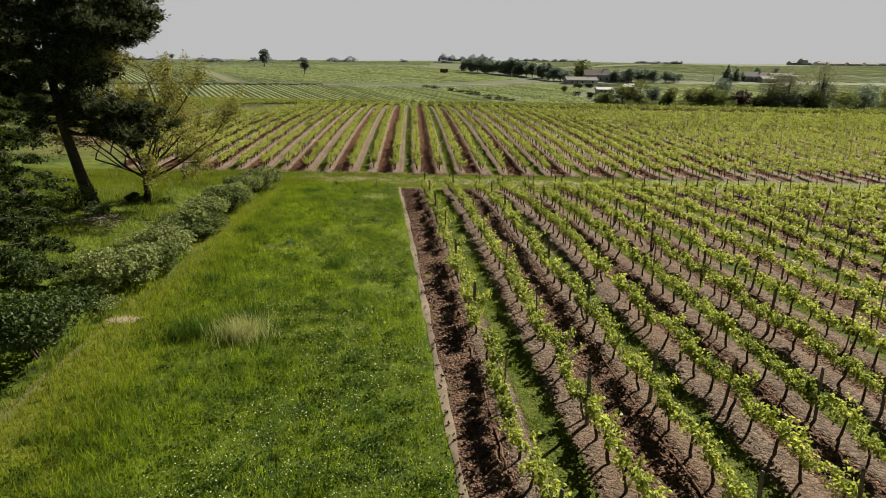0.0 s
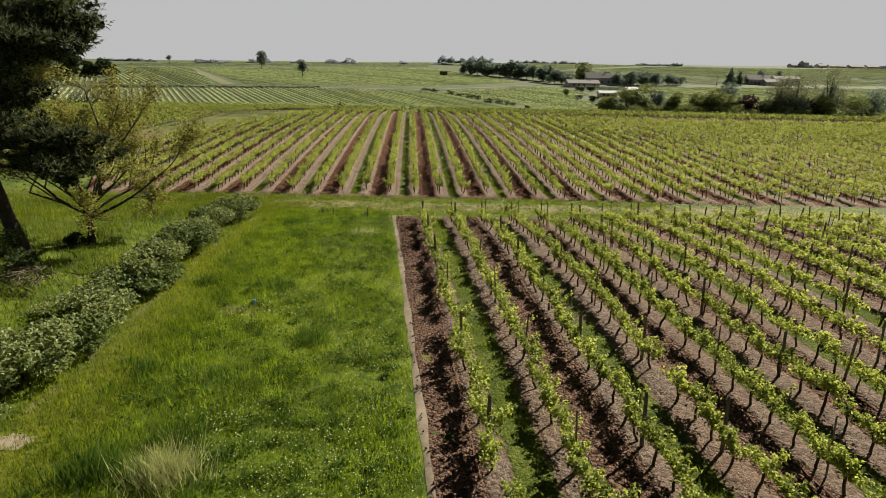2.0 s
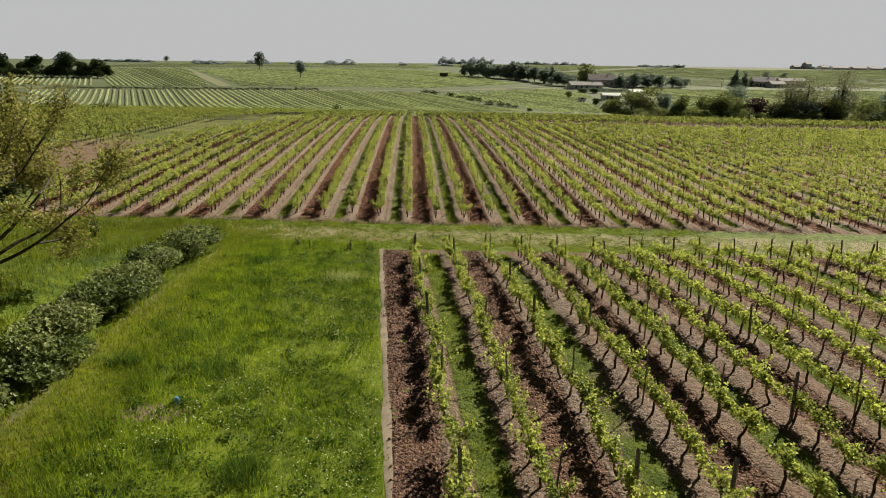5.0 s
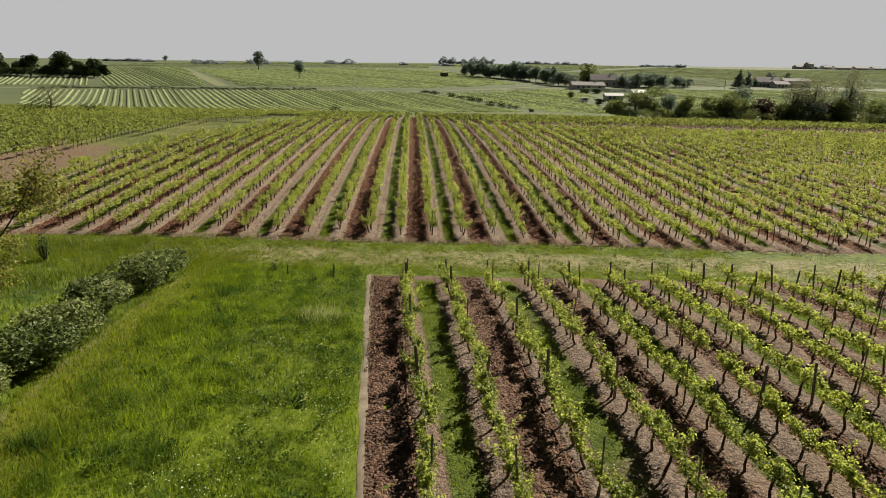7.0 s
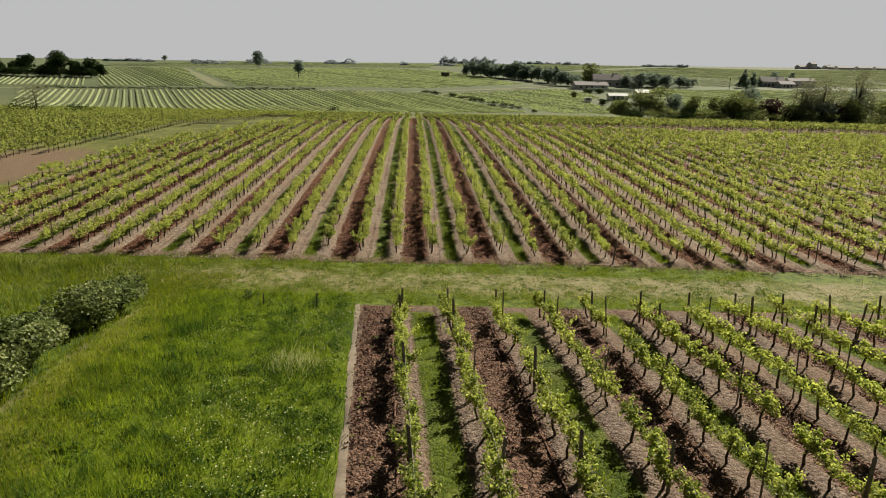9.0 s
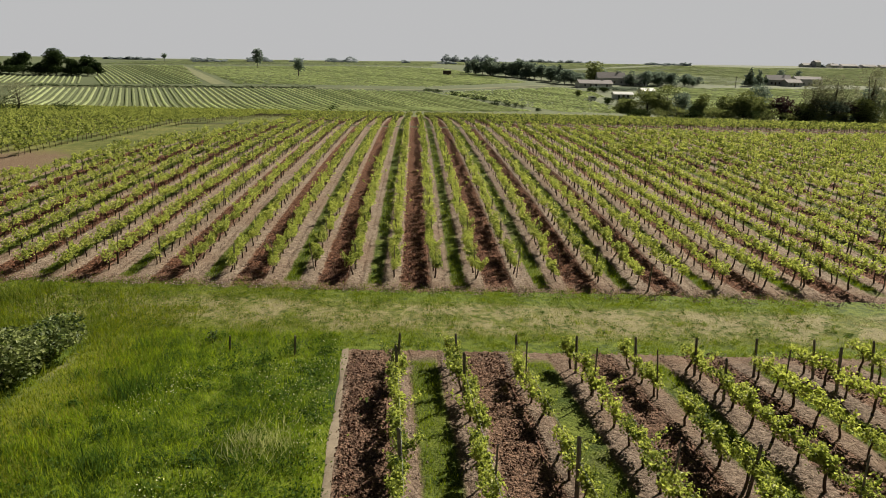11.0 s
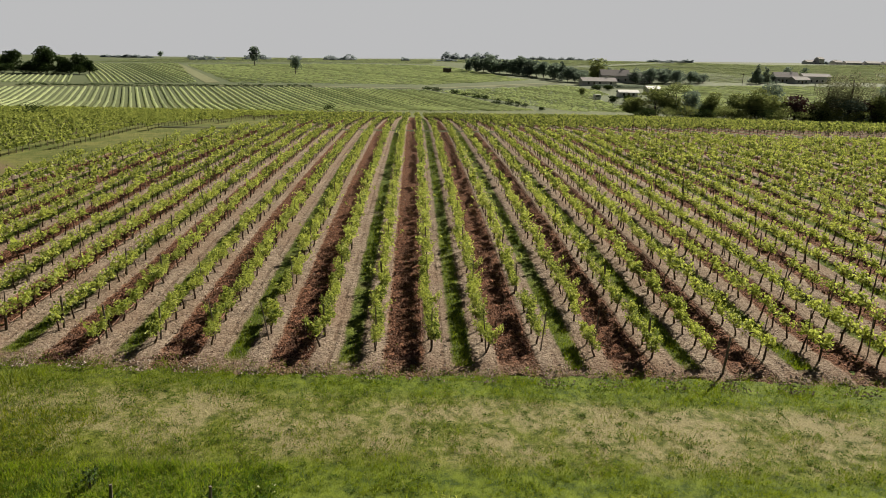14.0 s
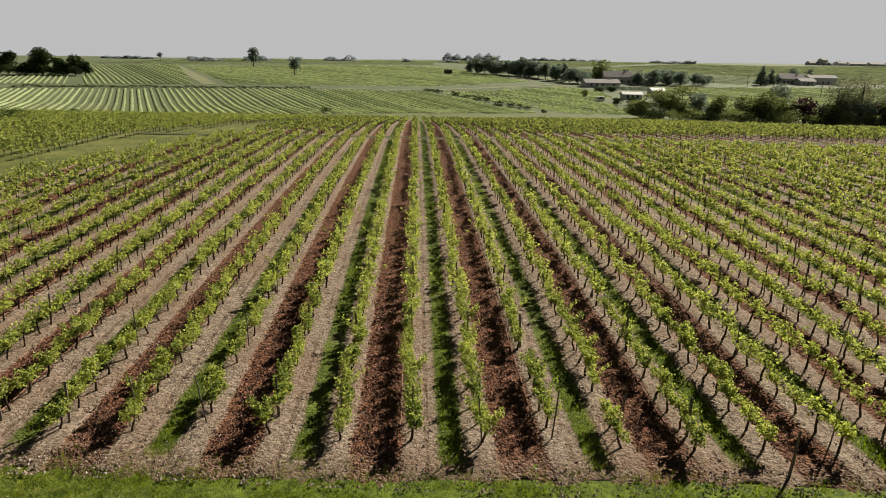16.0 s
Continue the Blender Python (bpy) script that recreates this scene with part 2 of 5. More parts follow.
    lump = mth(nt, 'MULTIPLY', lump, mth(nt, 'MULTIPLY_ADD', tm, 0.65, 0.35))
    lump = mth(nt, 'MULTIPLY_ADD', wheel, -0.25, lump)
    bump(nt, b, mth(nt, 'MULTIPLY_ADD', ns, 0.30, mth(nt, 'MULTIPLY_ADD', nl, 0.6, lump)), 1.0, 0.115)
    return m


M_GROUND = ground_material()
M_SOIL_A = soil_material("front_soil", 0.25, 0.72, 41.0, (0.074, 0.055, 0.042), (0.235, 0.180, 0.140), (0.068, 0.041, 0.028), (0.220, 0.136, 0.093), 0.5)
M_SOIL_B = soil_material("far_soil", 0.40, 0.74)
M_BROWN = plain("bare_brown_earth", (0.10, 0.07, 0.05), (0.22, 0.165, 0.12), 1.5, 0.95)
M_PALE = plain("trodden_earth", (0.17, 0.135, 0.095), (0.34, 0.28, 0.205), 2.0, 0.95)
# the pale tip tone paints bright highlights onto some of the leaves
M_VINE = leafy("vine_leaf", (0.055, 0.098, 0.013), (0.390, 0.435, 0.110), (0.62, 0.68, 0.13), 0.50, 0.5, tip=(0.58, 0.58, 0.27))
# duller vine leaf for the distant rows: distance haze is in the colour
M_VINE_HAZED = leafy("hazed_vine_leaf", (0.055, 0.086, 0.018), (0.34, 0.375, 0.105), (0.50, 0.55, 0.125), 0.48, 0.7, spec=0.1)
M_VTRUNK = plain("vine_bark", (0.035, 0.024, 0.017), (0.10, 0.07, 0.05), 12, 0.9)
M_POST = plain("post_wood", (0.075, 0.06, 0.048), (0.22, 0.19, 0.155), 9, 0.85)
M_WIRE = plain("galvanised_wire", (0.10, 0.10, 0.10), (0.2, 0.2, 0.2), 20, 0.7, metal=0.3)
M_GRASS = leafy("meadow_grass_blade", (0.028, 0.084, 0.006), (0.185, 0.265, 0.018), (0.37, 0.49, 0.020), 0.5, 0.7, tip=(0.17, 0.17, 0.05), scale=0.5, spec=0.15, patches=True)
M_OLIVE = leafy("mown_grass_blade", (0.088, 0.125, 0.006), (0.215, 0.250, 0.013), (0.37, 0.42, 0.013), 0.45, 0.6, tip=(0.25, 0.21, 0.05), scale=0.35)
# darker than the mown blade: tree shade is put into this grass colour
M_ROUGHSHADE = leafy("shaded_rough_grass_blade", (0.045, 0.080, 0.006), (0.170, 0.200, 0.014), (0.28, 0.33, 0.014), 0.45, 0.6, tip=(0.22, 0.19, 0.05), scale=0.3, patches=True)
M_DRY = leafy("lane_grass_blade", (0.065, 0.085, 0.012), (0.32, 0.305, 0.115), (0.38, 0.37, 0.10), 0.34, 0.7, tip=(0.46, 0.40, 0.24), scale=0.9)
M_VERGE = leafy("verge_grass_blade", (0.036, 0.076, 0.005), (0.155, 0.210, 0.016), (0.29, 0.37, 0.016), 0.45, 0.6, tip=(0.18, 0.16, 0.06), scale=0.9)
# paler blade: a real light strip plus backlit glow put into the colour
M_LIGHT = leafy("backlit_pale_grass_blade", (0.120, 0.190, 0.010), (0.280, 0.345, 0.026), (0.46, 0.56, 0.030), 0.5, 0.7, scale=0.5, spec=0.15, patches=True)
M_TUFT = leafy("dark_tuft_blade", (0.020, 0.055, 0.008), (0.085, 0.145, 0.022), (0.16, 0.26, 0.025), 0.4, 0.7, spec=0.15)
M_STRAW = leafy("pale_grass_blade", (0.20, 0.23, 0.06), (0.50, 0.50, 0.24), (0.60, 0.62, 0.24), 0.4, 0.7)
M_FLOWER = leafy("clover_bloom", (0.36, 0.40, 0.14), (0.60, 0.62, 0.34), (0.4, 0.4, 0.3), 0.2, 0.7)
M_HEDGE = leafy("bramble_leaf", (0.045, 0.072, 0.020), (0.330, 0.365, 0.145), (0.34, 0.40, 0.12), 0.38, 0.55, tip=(0.28, 0.32, 0.16), spec=0.25)
M_HEDGE_DIM = leafy("dark_bramble_leaf", (0.030, 0.055, 0.014), (0.190, 0.240, 0.075), (0.22, 0.28, 0.07), 0.36, 0.55, tip=(0.28, 0.32, 0.16), spec=0.25)
M_WALNUT = leafy("young_walnut_leaf", (0.075, 0.080, 0.016), (0.31, 0.30, 0.075), (0.44, 0.42, 0.09), 0.45, 0.5, tip=(0.24, 0.16, 0.05))
M_PINE = leafy("pine_needle", (0.022, 0.030, 0.013), (0.200, 0.220, 0.115), (0.20, 0.24, 0.09), 0.32, 0.6, scale=0.7, spec=0.15)
# darker copy of the needles: shade inside the crowns is painted by colour
M_PINESHADE = leafy("shaded_pine_needle", (0.010, 0.014, 0.006), (0.060, 0.072, 0.034), (0.05, 0.07, 0.025), 0.15, 0.7, spec=0.05)
M_SPRUCE = leafy("spruce_needle", (0.014, 0.034, 0.008), (0.130, 0.195, 0.045), (0.14, 0.21, 0.035), 0.22, 0.6, spec=0.15)
M_BUSH = leafy("dark_shrub_leaf", (0.018, 0.038, 0.012), (0.085, 0.13, 0.035), (0.09, 0.13, 0.025), 0.25, 0.5, spec=0.2)
# leaf tones lifted towards blue-grey to paint the haze over far trees
M_FARTREE = leafy("hazed_tree_leaf", (0.085, 0.116, 0.092), (0.145, 0.185, 0.140), (0.24, 0.30, 0.22), 0.52, 0.9, scale=0.2, spec=0.0)
# skyline woods: bluish aerial haze mixed straight into the leaf tones
M_HAZEWOOD = leafy("hazed_wood_leaf", (0.20, 0.235, 0.245), (0.23, 0.265, 0.275), (0.32, 0.36, 0.37), 0.5, 0.95, scale=0.05, spec=0.0)
M_GROVE = leafy("grove_leaf", (0.016, 0.030, 0.012), (0.07, 0.10, 0.04), (0.07, 0.1, 0.03), 0.25, 0.9, scale=0.2, spec=0.0)
M_OAK = leafy("fresh_tree_leaf", (0.072, 0.094, 0.032), (0.215, 0.242, 0.095), (0.30, 0.34, 0.11), 0.42, 0.9, scale=0.2, spec=0.0)
M_GREYTREE = leafy("budding_twig_leaf", (0.10, 0.108, 0.062), (0.27, 0.275, 0.175), (0.36, 0.37, 0.21), 0.4, 0.9, scale=0.2, spec=0.0)
M_PURPLE = leafy("purple_leaf", (0.028, 0.014, 0.016), (0.085, 0.045, 0.048), (0.08, 0.03, 0.03), 0.2, 0.6)
M_BARK = plain("tree_bark", (0.022, 0.017, 0.014), (0.080, 0.064, 0.052), 8, 0.9, 0.6)
M_STICK = plain("dead_branch", (0.07, 0.055, 0.042), (0.22, 0.18, 0.14), 14, 0.9)
M_WALL = plain("rendered_wall", (0.44, 0.43, 0.415), (0.58, 0.56, 0.54), 1.2, 0.9)
M_ROOF = plain("tiled_roof", (0.18, 0.165, 0.165), (0.29, 0.27, 0.265), 1.5, 0.85)
M_WHITE = plain("white_sheet", (0.48, 0.48, 0.47), (0.62, 0.62, 0.60), 1.2, 0.6)
M_DARK = plain("dark_opening", (0.02, 0.02, 0.022), (0.04, 0.04, 0.045), 3, 0.4)
M_BALE = plain("stacked_boards", (0.06, 0.045, 0.032), (0.12, 0.09, 0.065), 4, 0.9)
M_BLUE = plain("blue_cap", (0.05, 0.16, 0.32), (0.13, 0.28, 0.46), 8, 0.6)
# hillside vine rows: lightened and greyed, so haze sits in the leaf colour
M_RIDGE = leafy("hazed_far_vine_leaf", (0.35, 0.400, 0.225), (0.53, 0.580, 0.34), (0.76, 0.83, 0.50), 0.62, 0.9, scale=0.15, spec=0.0)


# ---------- mesh helpers ----------
def mesh_of(name, V, F, mat, smooth=False):
    me = bpy.data.meshes.new(name)
    me.from_pydata(np.asarray(V, float).reshape(-1, 3).tolist(), [], [tuple(f) for f in (F.tolist() if hasattr(F, "tolist") else F)])
    me.materials.append(mat)
    if smooth:
        me.shade_smooth()
    me.update()
    return me


def part(name, VF, mat, parent=None, label="", smooth=False):
    ob = new(name, mesh_of(name, VF[0], VF[1], mat, smooth))
    if parent is not None:
        ob.parent = parent
    return tagged(ob, label)


def holder(name, m=None):
    ob = new(name)
    ob.empty_display_size = 0.3
    if m is not None:
        ob.matrix_basis = m
    return ob


def join(parts):
    """Several (V, F) as one."""
    V, F, n = [], [], 0
    for v, f in parts:
        v = np.asarray(v, float).reshape(-1, 3)
        V.append(v)
        F += [tuple(i + n for i in q) for q in (f.tolist() if hasattr(f, "tolist") else f)]
        n += len(v)
    return (np.concatenate(V) if V else np.zeros((0, 3))), F


def tube(pts, radii, sides=5, cap=True):
    pts = np.asarray(pts, float)
    V, F = [], []
    n = len(pts)
    for i in range(n):
        d = pts[min(i + 1, n - 1)] - pts[max(i - 1, 0)]
        d /= np.linalg.norm(d) + 1e-9
        a = np.cross(d, (0.31, 0.93, 0.2) if abs(d[2]) > 0.7 else (0, 0, 1))
        a /= np.linalg.norm(a) + 1e-9
        c = np.cross(d, a)
        for j in range(sides):
            t = 2 * math.pi * j / sides
            V.append(pts[i] + radii[i] * (a * math.cos(t) + c * math.sin(t)))
    for i in range(n - 1):
        for j in range(sides):
            k = (j + 1) % sides
            F.append((i * sides + j, i * sides + k, (i + 1) * sides + k, (i + 1) * sides + j))
    if cap:
        F.append(tuple((n - 1) * sides + j for j in range(sides)))
        F.append(tuple(reversed(range(sides))))
    return np.array(V), F


def box(x0, x1, y0, y1, z0, z1):
    V = [(x, y, z) for z in (z0, z1) for y in (y0, y1) for x in (x0, x1)]
    return np.array(V, float), [(0, 2, 3, 1), (4, 5, 7, 6), (0, 1, 5, 4), (1, 3, 7, 5), (3, 2, 6, 7), (2, 0, 4, 6)]


def unit(rng, n):
    d = rng.normal(size=(n, 3))
    return d / np.linalg.norm(d, axis=1, keepdims=True)


def leaves(rng, C, size, up=0.5, aspect=0.85, fold=0.25):
    """Folded leaves at the places C: two triangles each."""
    n = len(C)
    nor = unit(rng, n)
    nor[:, 2] = np.abs(nor[:, 2]) + up
    nor /= np.linalg.norm(nor, axis=1, keepdims=True)
    a = np.cross(nor, unit(rng, n))
    a /= np.linalg.norm(a, axis=1, keepdims=True) + 1e-9
    c = np.cross(nor, a)
    s = (size * rng.uniform(0.65, 1.25, n))[:, None]
    w = s * aspect * 0.5
    V = np.empty((n, 4, 3))
    V[:, 0] = C - a * s * 0.5
    V[:, 1] = C + c * w + nor * s * fold + a * s * 0.08
    V[:, 2] = C + a * s * 0.5
    V[:, 3] = C - c * w + nor * s * fold + a * s * 0.08
    i = np.arange(n)[:, None] * 4
    F = np.concatenate([i + np.array([[0, 1, 2]]), i + np.array([[0, 2, 3]])])
    return V.reshape(-1, 3), F


def blades(rng, P, height, width, lean=0.45):
    """Grass blades standing at P: one triangle each."""
    n = len(P)
    a = rng.uniform(0, 2 * math.pi, n)
    h = height * rng.uniform(0.5, 1.35, n)
    w = width * rng.uniform(0.7, 1.4, n) * 0.5
    side = np.stack([np.cos(a), np.sin(a), 0 * a], 1) * w[:, None]
    b = rng.uniform(0, 2 * math.pi, n)
    tip = np.stack([np.cos(b), np.sin(b), 0 * b], 1) * (h * lean * rng.uniform(0.2, 1.3, n))[:, None]
    tip[:, 2] = h
    V = np.empty((n, 3, 3))
    V[:, 0], V[:, 1], V[:, 2] = P - side, P + side, P + tip
    return V.reshape(-1, 3), np.arange(n * 3).reshape(-1, 3)


def on_ground(x, y, dz=0.0):
    return np.stack([x, y, H(x, y) + dz], 1)


def sheet(name, X, Y, mat, dz=0.0, uv=None):
    """A sheet over the grid X, Y (2D arrays), lying on the ground."""
    ny, nx = X.shape
    V = np.stack([X, Y, H(X, Y) + dz], 2).reshape(-1, 3)
    i = (np.arange(ny - 1)[:, None] * nx + np.arange(nx - 1)[None]).ravel()
    F = np.stack([i, i + 1, i + nx + 1, i + nx], 1)
    me = mesh_of(name, V, F, mat, True)
    if uv is not None:
        lay = me.uv_layers.new(name="rows")
        loops = np.empty(len(me.loops), dtype=np.int32)
        me.loops.foreach_get("vertex_index", loops)
        lay.data.foreach_set("uv", np.stack([uv[0].ravel()[loops], uv[1].ravel()[loops]], 1).astype(np.float32).ravel())
    return new(name, me)


# ---------- ground to the horizon ----------
gx = np.unique(np.concatenate([-np.geomspace(60, 4000, 40), np.arange(-60, 61, 1.0), np.geomspace(60, 4000, 40), [-10.8, -14.5]]))
gy = np.unique(np.concatenate([[-300, -150, -80, -40], np.arange(-20, 62, 1.0), np.arange(62, 210, 3.0), np.geomspace(210, 4600, 110), KY[1:-1]]))
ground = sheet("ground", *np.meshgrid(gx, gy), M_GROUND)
tagged(ground, "green spring meadow rising to distant vineyard hills", "ground", kind="structure")

# ---------- the two vineyard blocks: where their rows run ----------
A0, AS, ASL = 1.12, 1.96, -0.0415      # front block: first row at y = 50, spacing, drift per metre
B0, BS = 0.76, 1.965                   # far block


def front_x(k, y):
    return A0 + AS * k + ASL * (y - 50)


def edge_x(y):
    """Where the meadow meets the tilled soil of the front block."""
    return -0.75 - 0.052 * (y - 50)


def front_end(x):
    return 48.9 - 0.042 * x


def far_start(x):
    return 58.85 - 0.065 * x if x > -6 else 59.3 - 0.01 * x


def far_left(y):
    """Left bound of the far block, along the curving lane."""
    return np.interp(y, [58, 70, 81, 87, 94, 102, 109, 118, 126, 160, 198, 230], [-24, -28.5, -28.8, -28.2, -27.6, -25.6, -23, -20.2, -18, -16.5, -15.5, -15])


def in_view(x, y, margin=7.0):
    return np.abs(x - 1.0 - 0.0 * y) < 0.80 * (y + 6) + margin


# ---------- soil of the blocks ----------
def soil_front():
    rng = np.random.default_rng(5)
    u = np.unique(np.concatenate([np.arange(-0.98, 9, 1 / 14), np.arange(9, 24.1, 1 / 7)]))
    # s runs from the near end to the row ends
    U = np.tile(u, (290, 1))
    S = np.tile(np.linspace(0, 1, 290)[:, None], (1, len(u)))
    yend = 50.75 - 0.042 * (A0 + AS * U)
    Y = -2.0 + S * (yend + 2.0)
    X = np.maximum(A0 + AS * U + ASL * (Y - 50), edge_x(Y) + 0.006 * (U + 1))
    U = (X - A0 - ASL * (Y - 50)) / AS
    f = np.mod(U + 40, 1)
    odd = np.mod(U + 41, 2) > 1
    rough = np.where(~odd & (f > 0.2) & (f < 0.9), 0.036, 0.014)
    wob = noise_grid(X, Y) * 0.03
    hump = 0.05 * np.exp(-((np.minimum(f, 1 - f)) / 0.16) ** 2)
    step_down = np.where((U < 0) & (f < 0.62) & (f > 0.1), -0.02, 0)
    D = 0.085 + hump + step_down + wob + rng.normal(size=X.shape) * rough
    D = np.minimum(D, 0.005 + 0.15 * (X - edge_x(Y)))
    D[-1] = -0.02
    D[-4:-1] *= np.array([0.8, 0.55, 0.3])[:, None]
    Yj = Y.copy()
    Yj[-1] += rng.normal(size=len(u)) * 0.12
    ob = sheet("front_vineyard_soil", X, Yj, M_SOIL_A, D, (U, yend - Y))
    tagged(ob, "tilled reddish soil alleys alternating with grassed alleys", "soil", kind="structure")


def noise_grid(X, Y):
    return np.sin(X * 1.7 + np.sin(Y * 1.1)) * np.cos(Y * 1.3 + X * 0.6) + 0.5 * np.sin(X * 4.1 - Y * 3.3)


def soil_far():
    rng = np.random.default_rng(6)

    def piece(name, k0, k1, per, ys, rough, label):
        u = np.arange(k0, k1 + 1e-6, 1 / per)
        X = np.tile(B0 + BS * u, (len(ys), 1))
        start = np.interp(X[0], [-40, -10, -5.5, -2.7, 3, 10, 16, 120], [59, 57.85, 57.45, 57.1, 56.95, 56.8, 56.25, 48.3])
        s = (np.array(ys) - ys[0]) / (ys[-1] - ys[0])
        Y = np.where(ys[0] < 60, start[None] + s[:, None] * (ys[-1] - start[None]), np.array(ys)[:, None] + 0 * X)
        Xc = np.maximum(X, far_left(Y) - 0.6)
        U = (Xc - B0) / BS
        f = np.mod(U + 40, 1)
        odd = np.mod(U + 40, 2) > 1
        r = np.where(~odd & (f > 0.2) & (f < 0.9), rough, rough * 0.4)
        D = 0.07 + 0.05 * np.exp(-((np.minimum(f, 1 - f)) / 0.16) ** 2) + rng.normal(size=X.shape) * r
        if ys[0] < 60:
            D[0] = -0.02
            D[1:5] *= np.array([0.25, 0.5, 0.75, 0.9])[:, None]
            Y[0] += rng.normal(size=X.shape[1]) * 0.22
        E = np.where(ys[0] < 60, Y - start[None], 9 + 0 * Y)
        tagged(sheet(name, Xc, Y, M_SOIL_B, D, (U, E)), label, "soil", kind="structure")

    near = np.concatenate([np.linspace(57, 80, 110), np.linspace(81, 124, 44)])
    piece("far_vineyard_soil", -18, 14, 10, near, 0.036, "dark tilled and grassed alleys of the far vineyard block")
    piece("far_vineyard_soil", 14, 62, 5, np.concatenate([np.linspace(50, 80, 40), np.linspace(82, 124, 30)]), 0.02, "dark tilled and grassed alleys of the far vineyard block")
    piece("far_vineyard_soil", -18, 80, 5, np.linspace(126.5, 206, 50), 0.0, "soil of the vineyard slope beyond the cross track")
    piece("far_vineyard_soil", 8, 80, 4, np.linspace(206, 240, 16), 0.0, "soil of the vineyard slope beyond the cross track")


soil_front()
soil_far()


def edge_strip():
    """Pale trodden line between meadow and front block."""
    rng = np.random.default_rng(8)
    y = np.linspace(-2, 50.6, 240)
    w = 0.105 + 0.03 * np.sin(y * 0.9) + 0.02 * np.sin(y * 2.3 + 1)
    c = edge_x(y) + 0.06
    X = np.stack([c - w, c, c + w], 1)
    Y = np.stack([y, y, y], 1)
    tagged(sheet("edge_path", X, Y, M_PALE, np.array([[0.012, 0.055, 0.075]])), "pale bare earth line along the meadow's edge", "path", kind="structure")


edge_strip()

# ---------- vines ----------
def vine_geo(rng, count, size, sides=4, segs=4, fat=1.0, tall=1.0):
    """One vine: bent trunk with two arms, and its leaves along the row (y)."""
    lean = rng.uniform(-0.14, 0.14, 2)
    hh = rng.uniform(0.58, 0.72)
    ts = np.linspace(0, 1, segs)
    pts = np.stack([lean[0] * ts + 0.03 * np.sin(ts * 7 + lean[1] * 20), lean[1] * ts, hh * ts - 0.05 * (1 - ts)], 1)
    wood = [tube(pts, np.linspace(0.044, 0.028, segs), sides)]
    arms = []
    if segs > 2:
        for s in (-1, 1):
            q = np.array([pts[-1], pts[-1] + (0.02, s * 0.2, 0.06), pts[-1] + (rng.uniform(-.05, .05), s * 0.45, 0.07)])
            arms.append(tube(q, [0.022, 0.016, 0.009], sides, False))
    n = int(count * rng.uniform(0.75, 1.25))
    # upright shoots along the arms, leaves round each shoot
    shoots = 9
    sy = np.linspace(-0.42, 0.42, shoots) + rng.normal(size=shoots) * 0.05
    sy *= 0.78 if tall > 1 else 1.0
    top = rng.uniform(0.30, 0.62, shoots) * (1.0 - 0.5 * np.abs(sy)) * tall
    lx, ly = rng.normal(size=shoots) * 0.16, rng.normal(size=shoots) * 0.14
    sx = rng.normal(size=shoots) * 0.05
    j = rng.integers(0, shoots, n)
    t = rng.beta(1.2, 1.35, n)
    full = (0.085 - 0.045 * t) * fat
    x = lean[0] + sx[j] * fat + lx[j] * t * top[j] * 2 + rng.normal(size=n) * full
    y = sy[j] + ly[j] * t + rng.normal(size=n) * full * 1.1
    z = hh - 0.06 + t * top[j] - 0.10 * (rng.random(n) < 0.12) * rng.random(n)
    C = np.stack([x, y + lean[1], z], 1)
    return join(wood), leaves(rng, C, size, 0.15), arms


def turned(V, a, s=1.0):
    c, d = math.cos(a) * s, math.sin(a) * s
    W = V.copy()
    W[:, 0], W[:, 1], W[:, 2] = V[:, 0] * c - V[:, 1] * d, V[:, 0] * d + V[:, 1] * c, V[:, 2] * s
    return W


rng = np.random.default_rng(11)
models = []
for i in range(8):
    wood, lv, arms = vine_geo(np.random.default_rng(100 + i), 540, 0.088, 5, 5, 1.15)
    models.append((mesh_of("trunk", wood[0], wood[1], M_VTRUNK, True), mesh_of("foliage", lv[0], lv[1], M_VINE), [mesh_of("arm", a[0], a[1], M_VTRUNK, True) for a in arms]))

spots_a, spots_near_a, spots_edge = [], [], []        # front block
for k in range(0, 25):
    y = -2.0 + rng.uniform(0, 0.5)
    while True:
        y += 1.04 * rng.uniform(0.93, 1.07)
        x = front_x(k, y)
        if y > front_end(x) + 0.35:
            break
        if rng.random() < 0.045:
            continue
        if not in_view(x, y, 4) or y < 3.5:
            spots_edge.append((x, y, math.atan(-ASL)))
            continue
        (spots_near_a if k <= 5 and y > 13.5 else spots_a).append((x, y, math.atan(-ASL)))
spots_b, spots_near_b, spots_c, spots_d = [], [], [], []   # far block by distance
for k in range(-18, 82):
    x = B0 + BS * k
    y = far_start(x) - 1.0 + rng.uniform(0, 0.15)
    while y < 240:
        y += 1.04 * rng.uniform(0.93, 1.07)
        if 123.6 - np.interp(x, [10, 50], [0, 6]) < y < 126.8 + np.interp(x, [10, 50], [0, 3]) or x < far_left(y) or not in_view(x, y, 5):
            continue
        if y > np.interp(x, [-20, 12, 48, 72, 95, 140], [205, 206, 232, 240, 232, 225]):
            break
        if rng.random() < 0.05:
            continue
        s = (x + rng.normal() * 0.03, y, 0.0)
        if -5 <= k <= 6 and y < 68:
            spots_near_b.append(s)
        elif y < 84:
            spots_b.append(s)
        elif y < 124:
            spots_c.append(s)
        else:
            spots_d.append(s)
spots_l = []                           # block beyond the lane
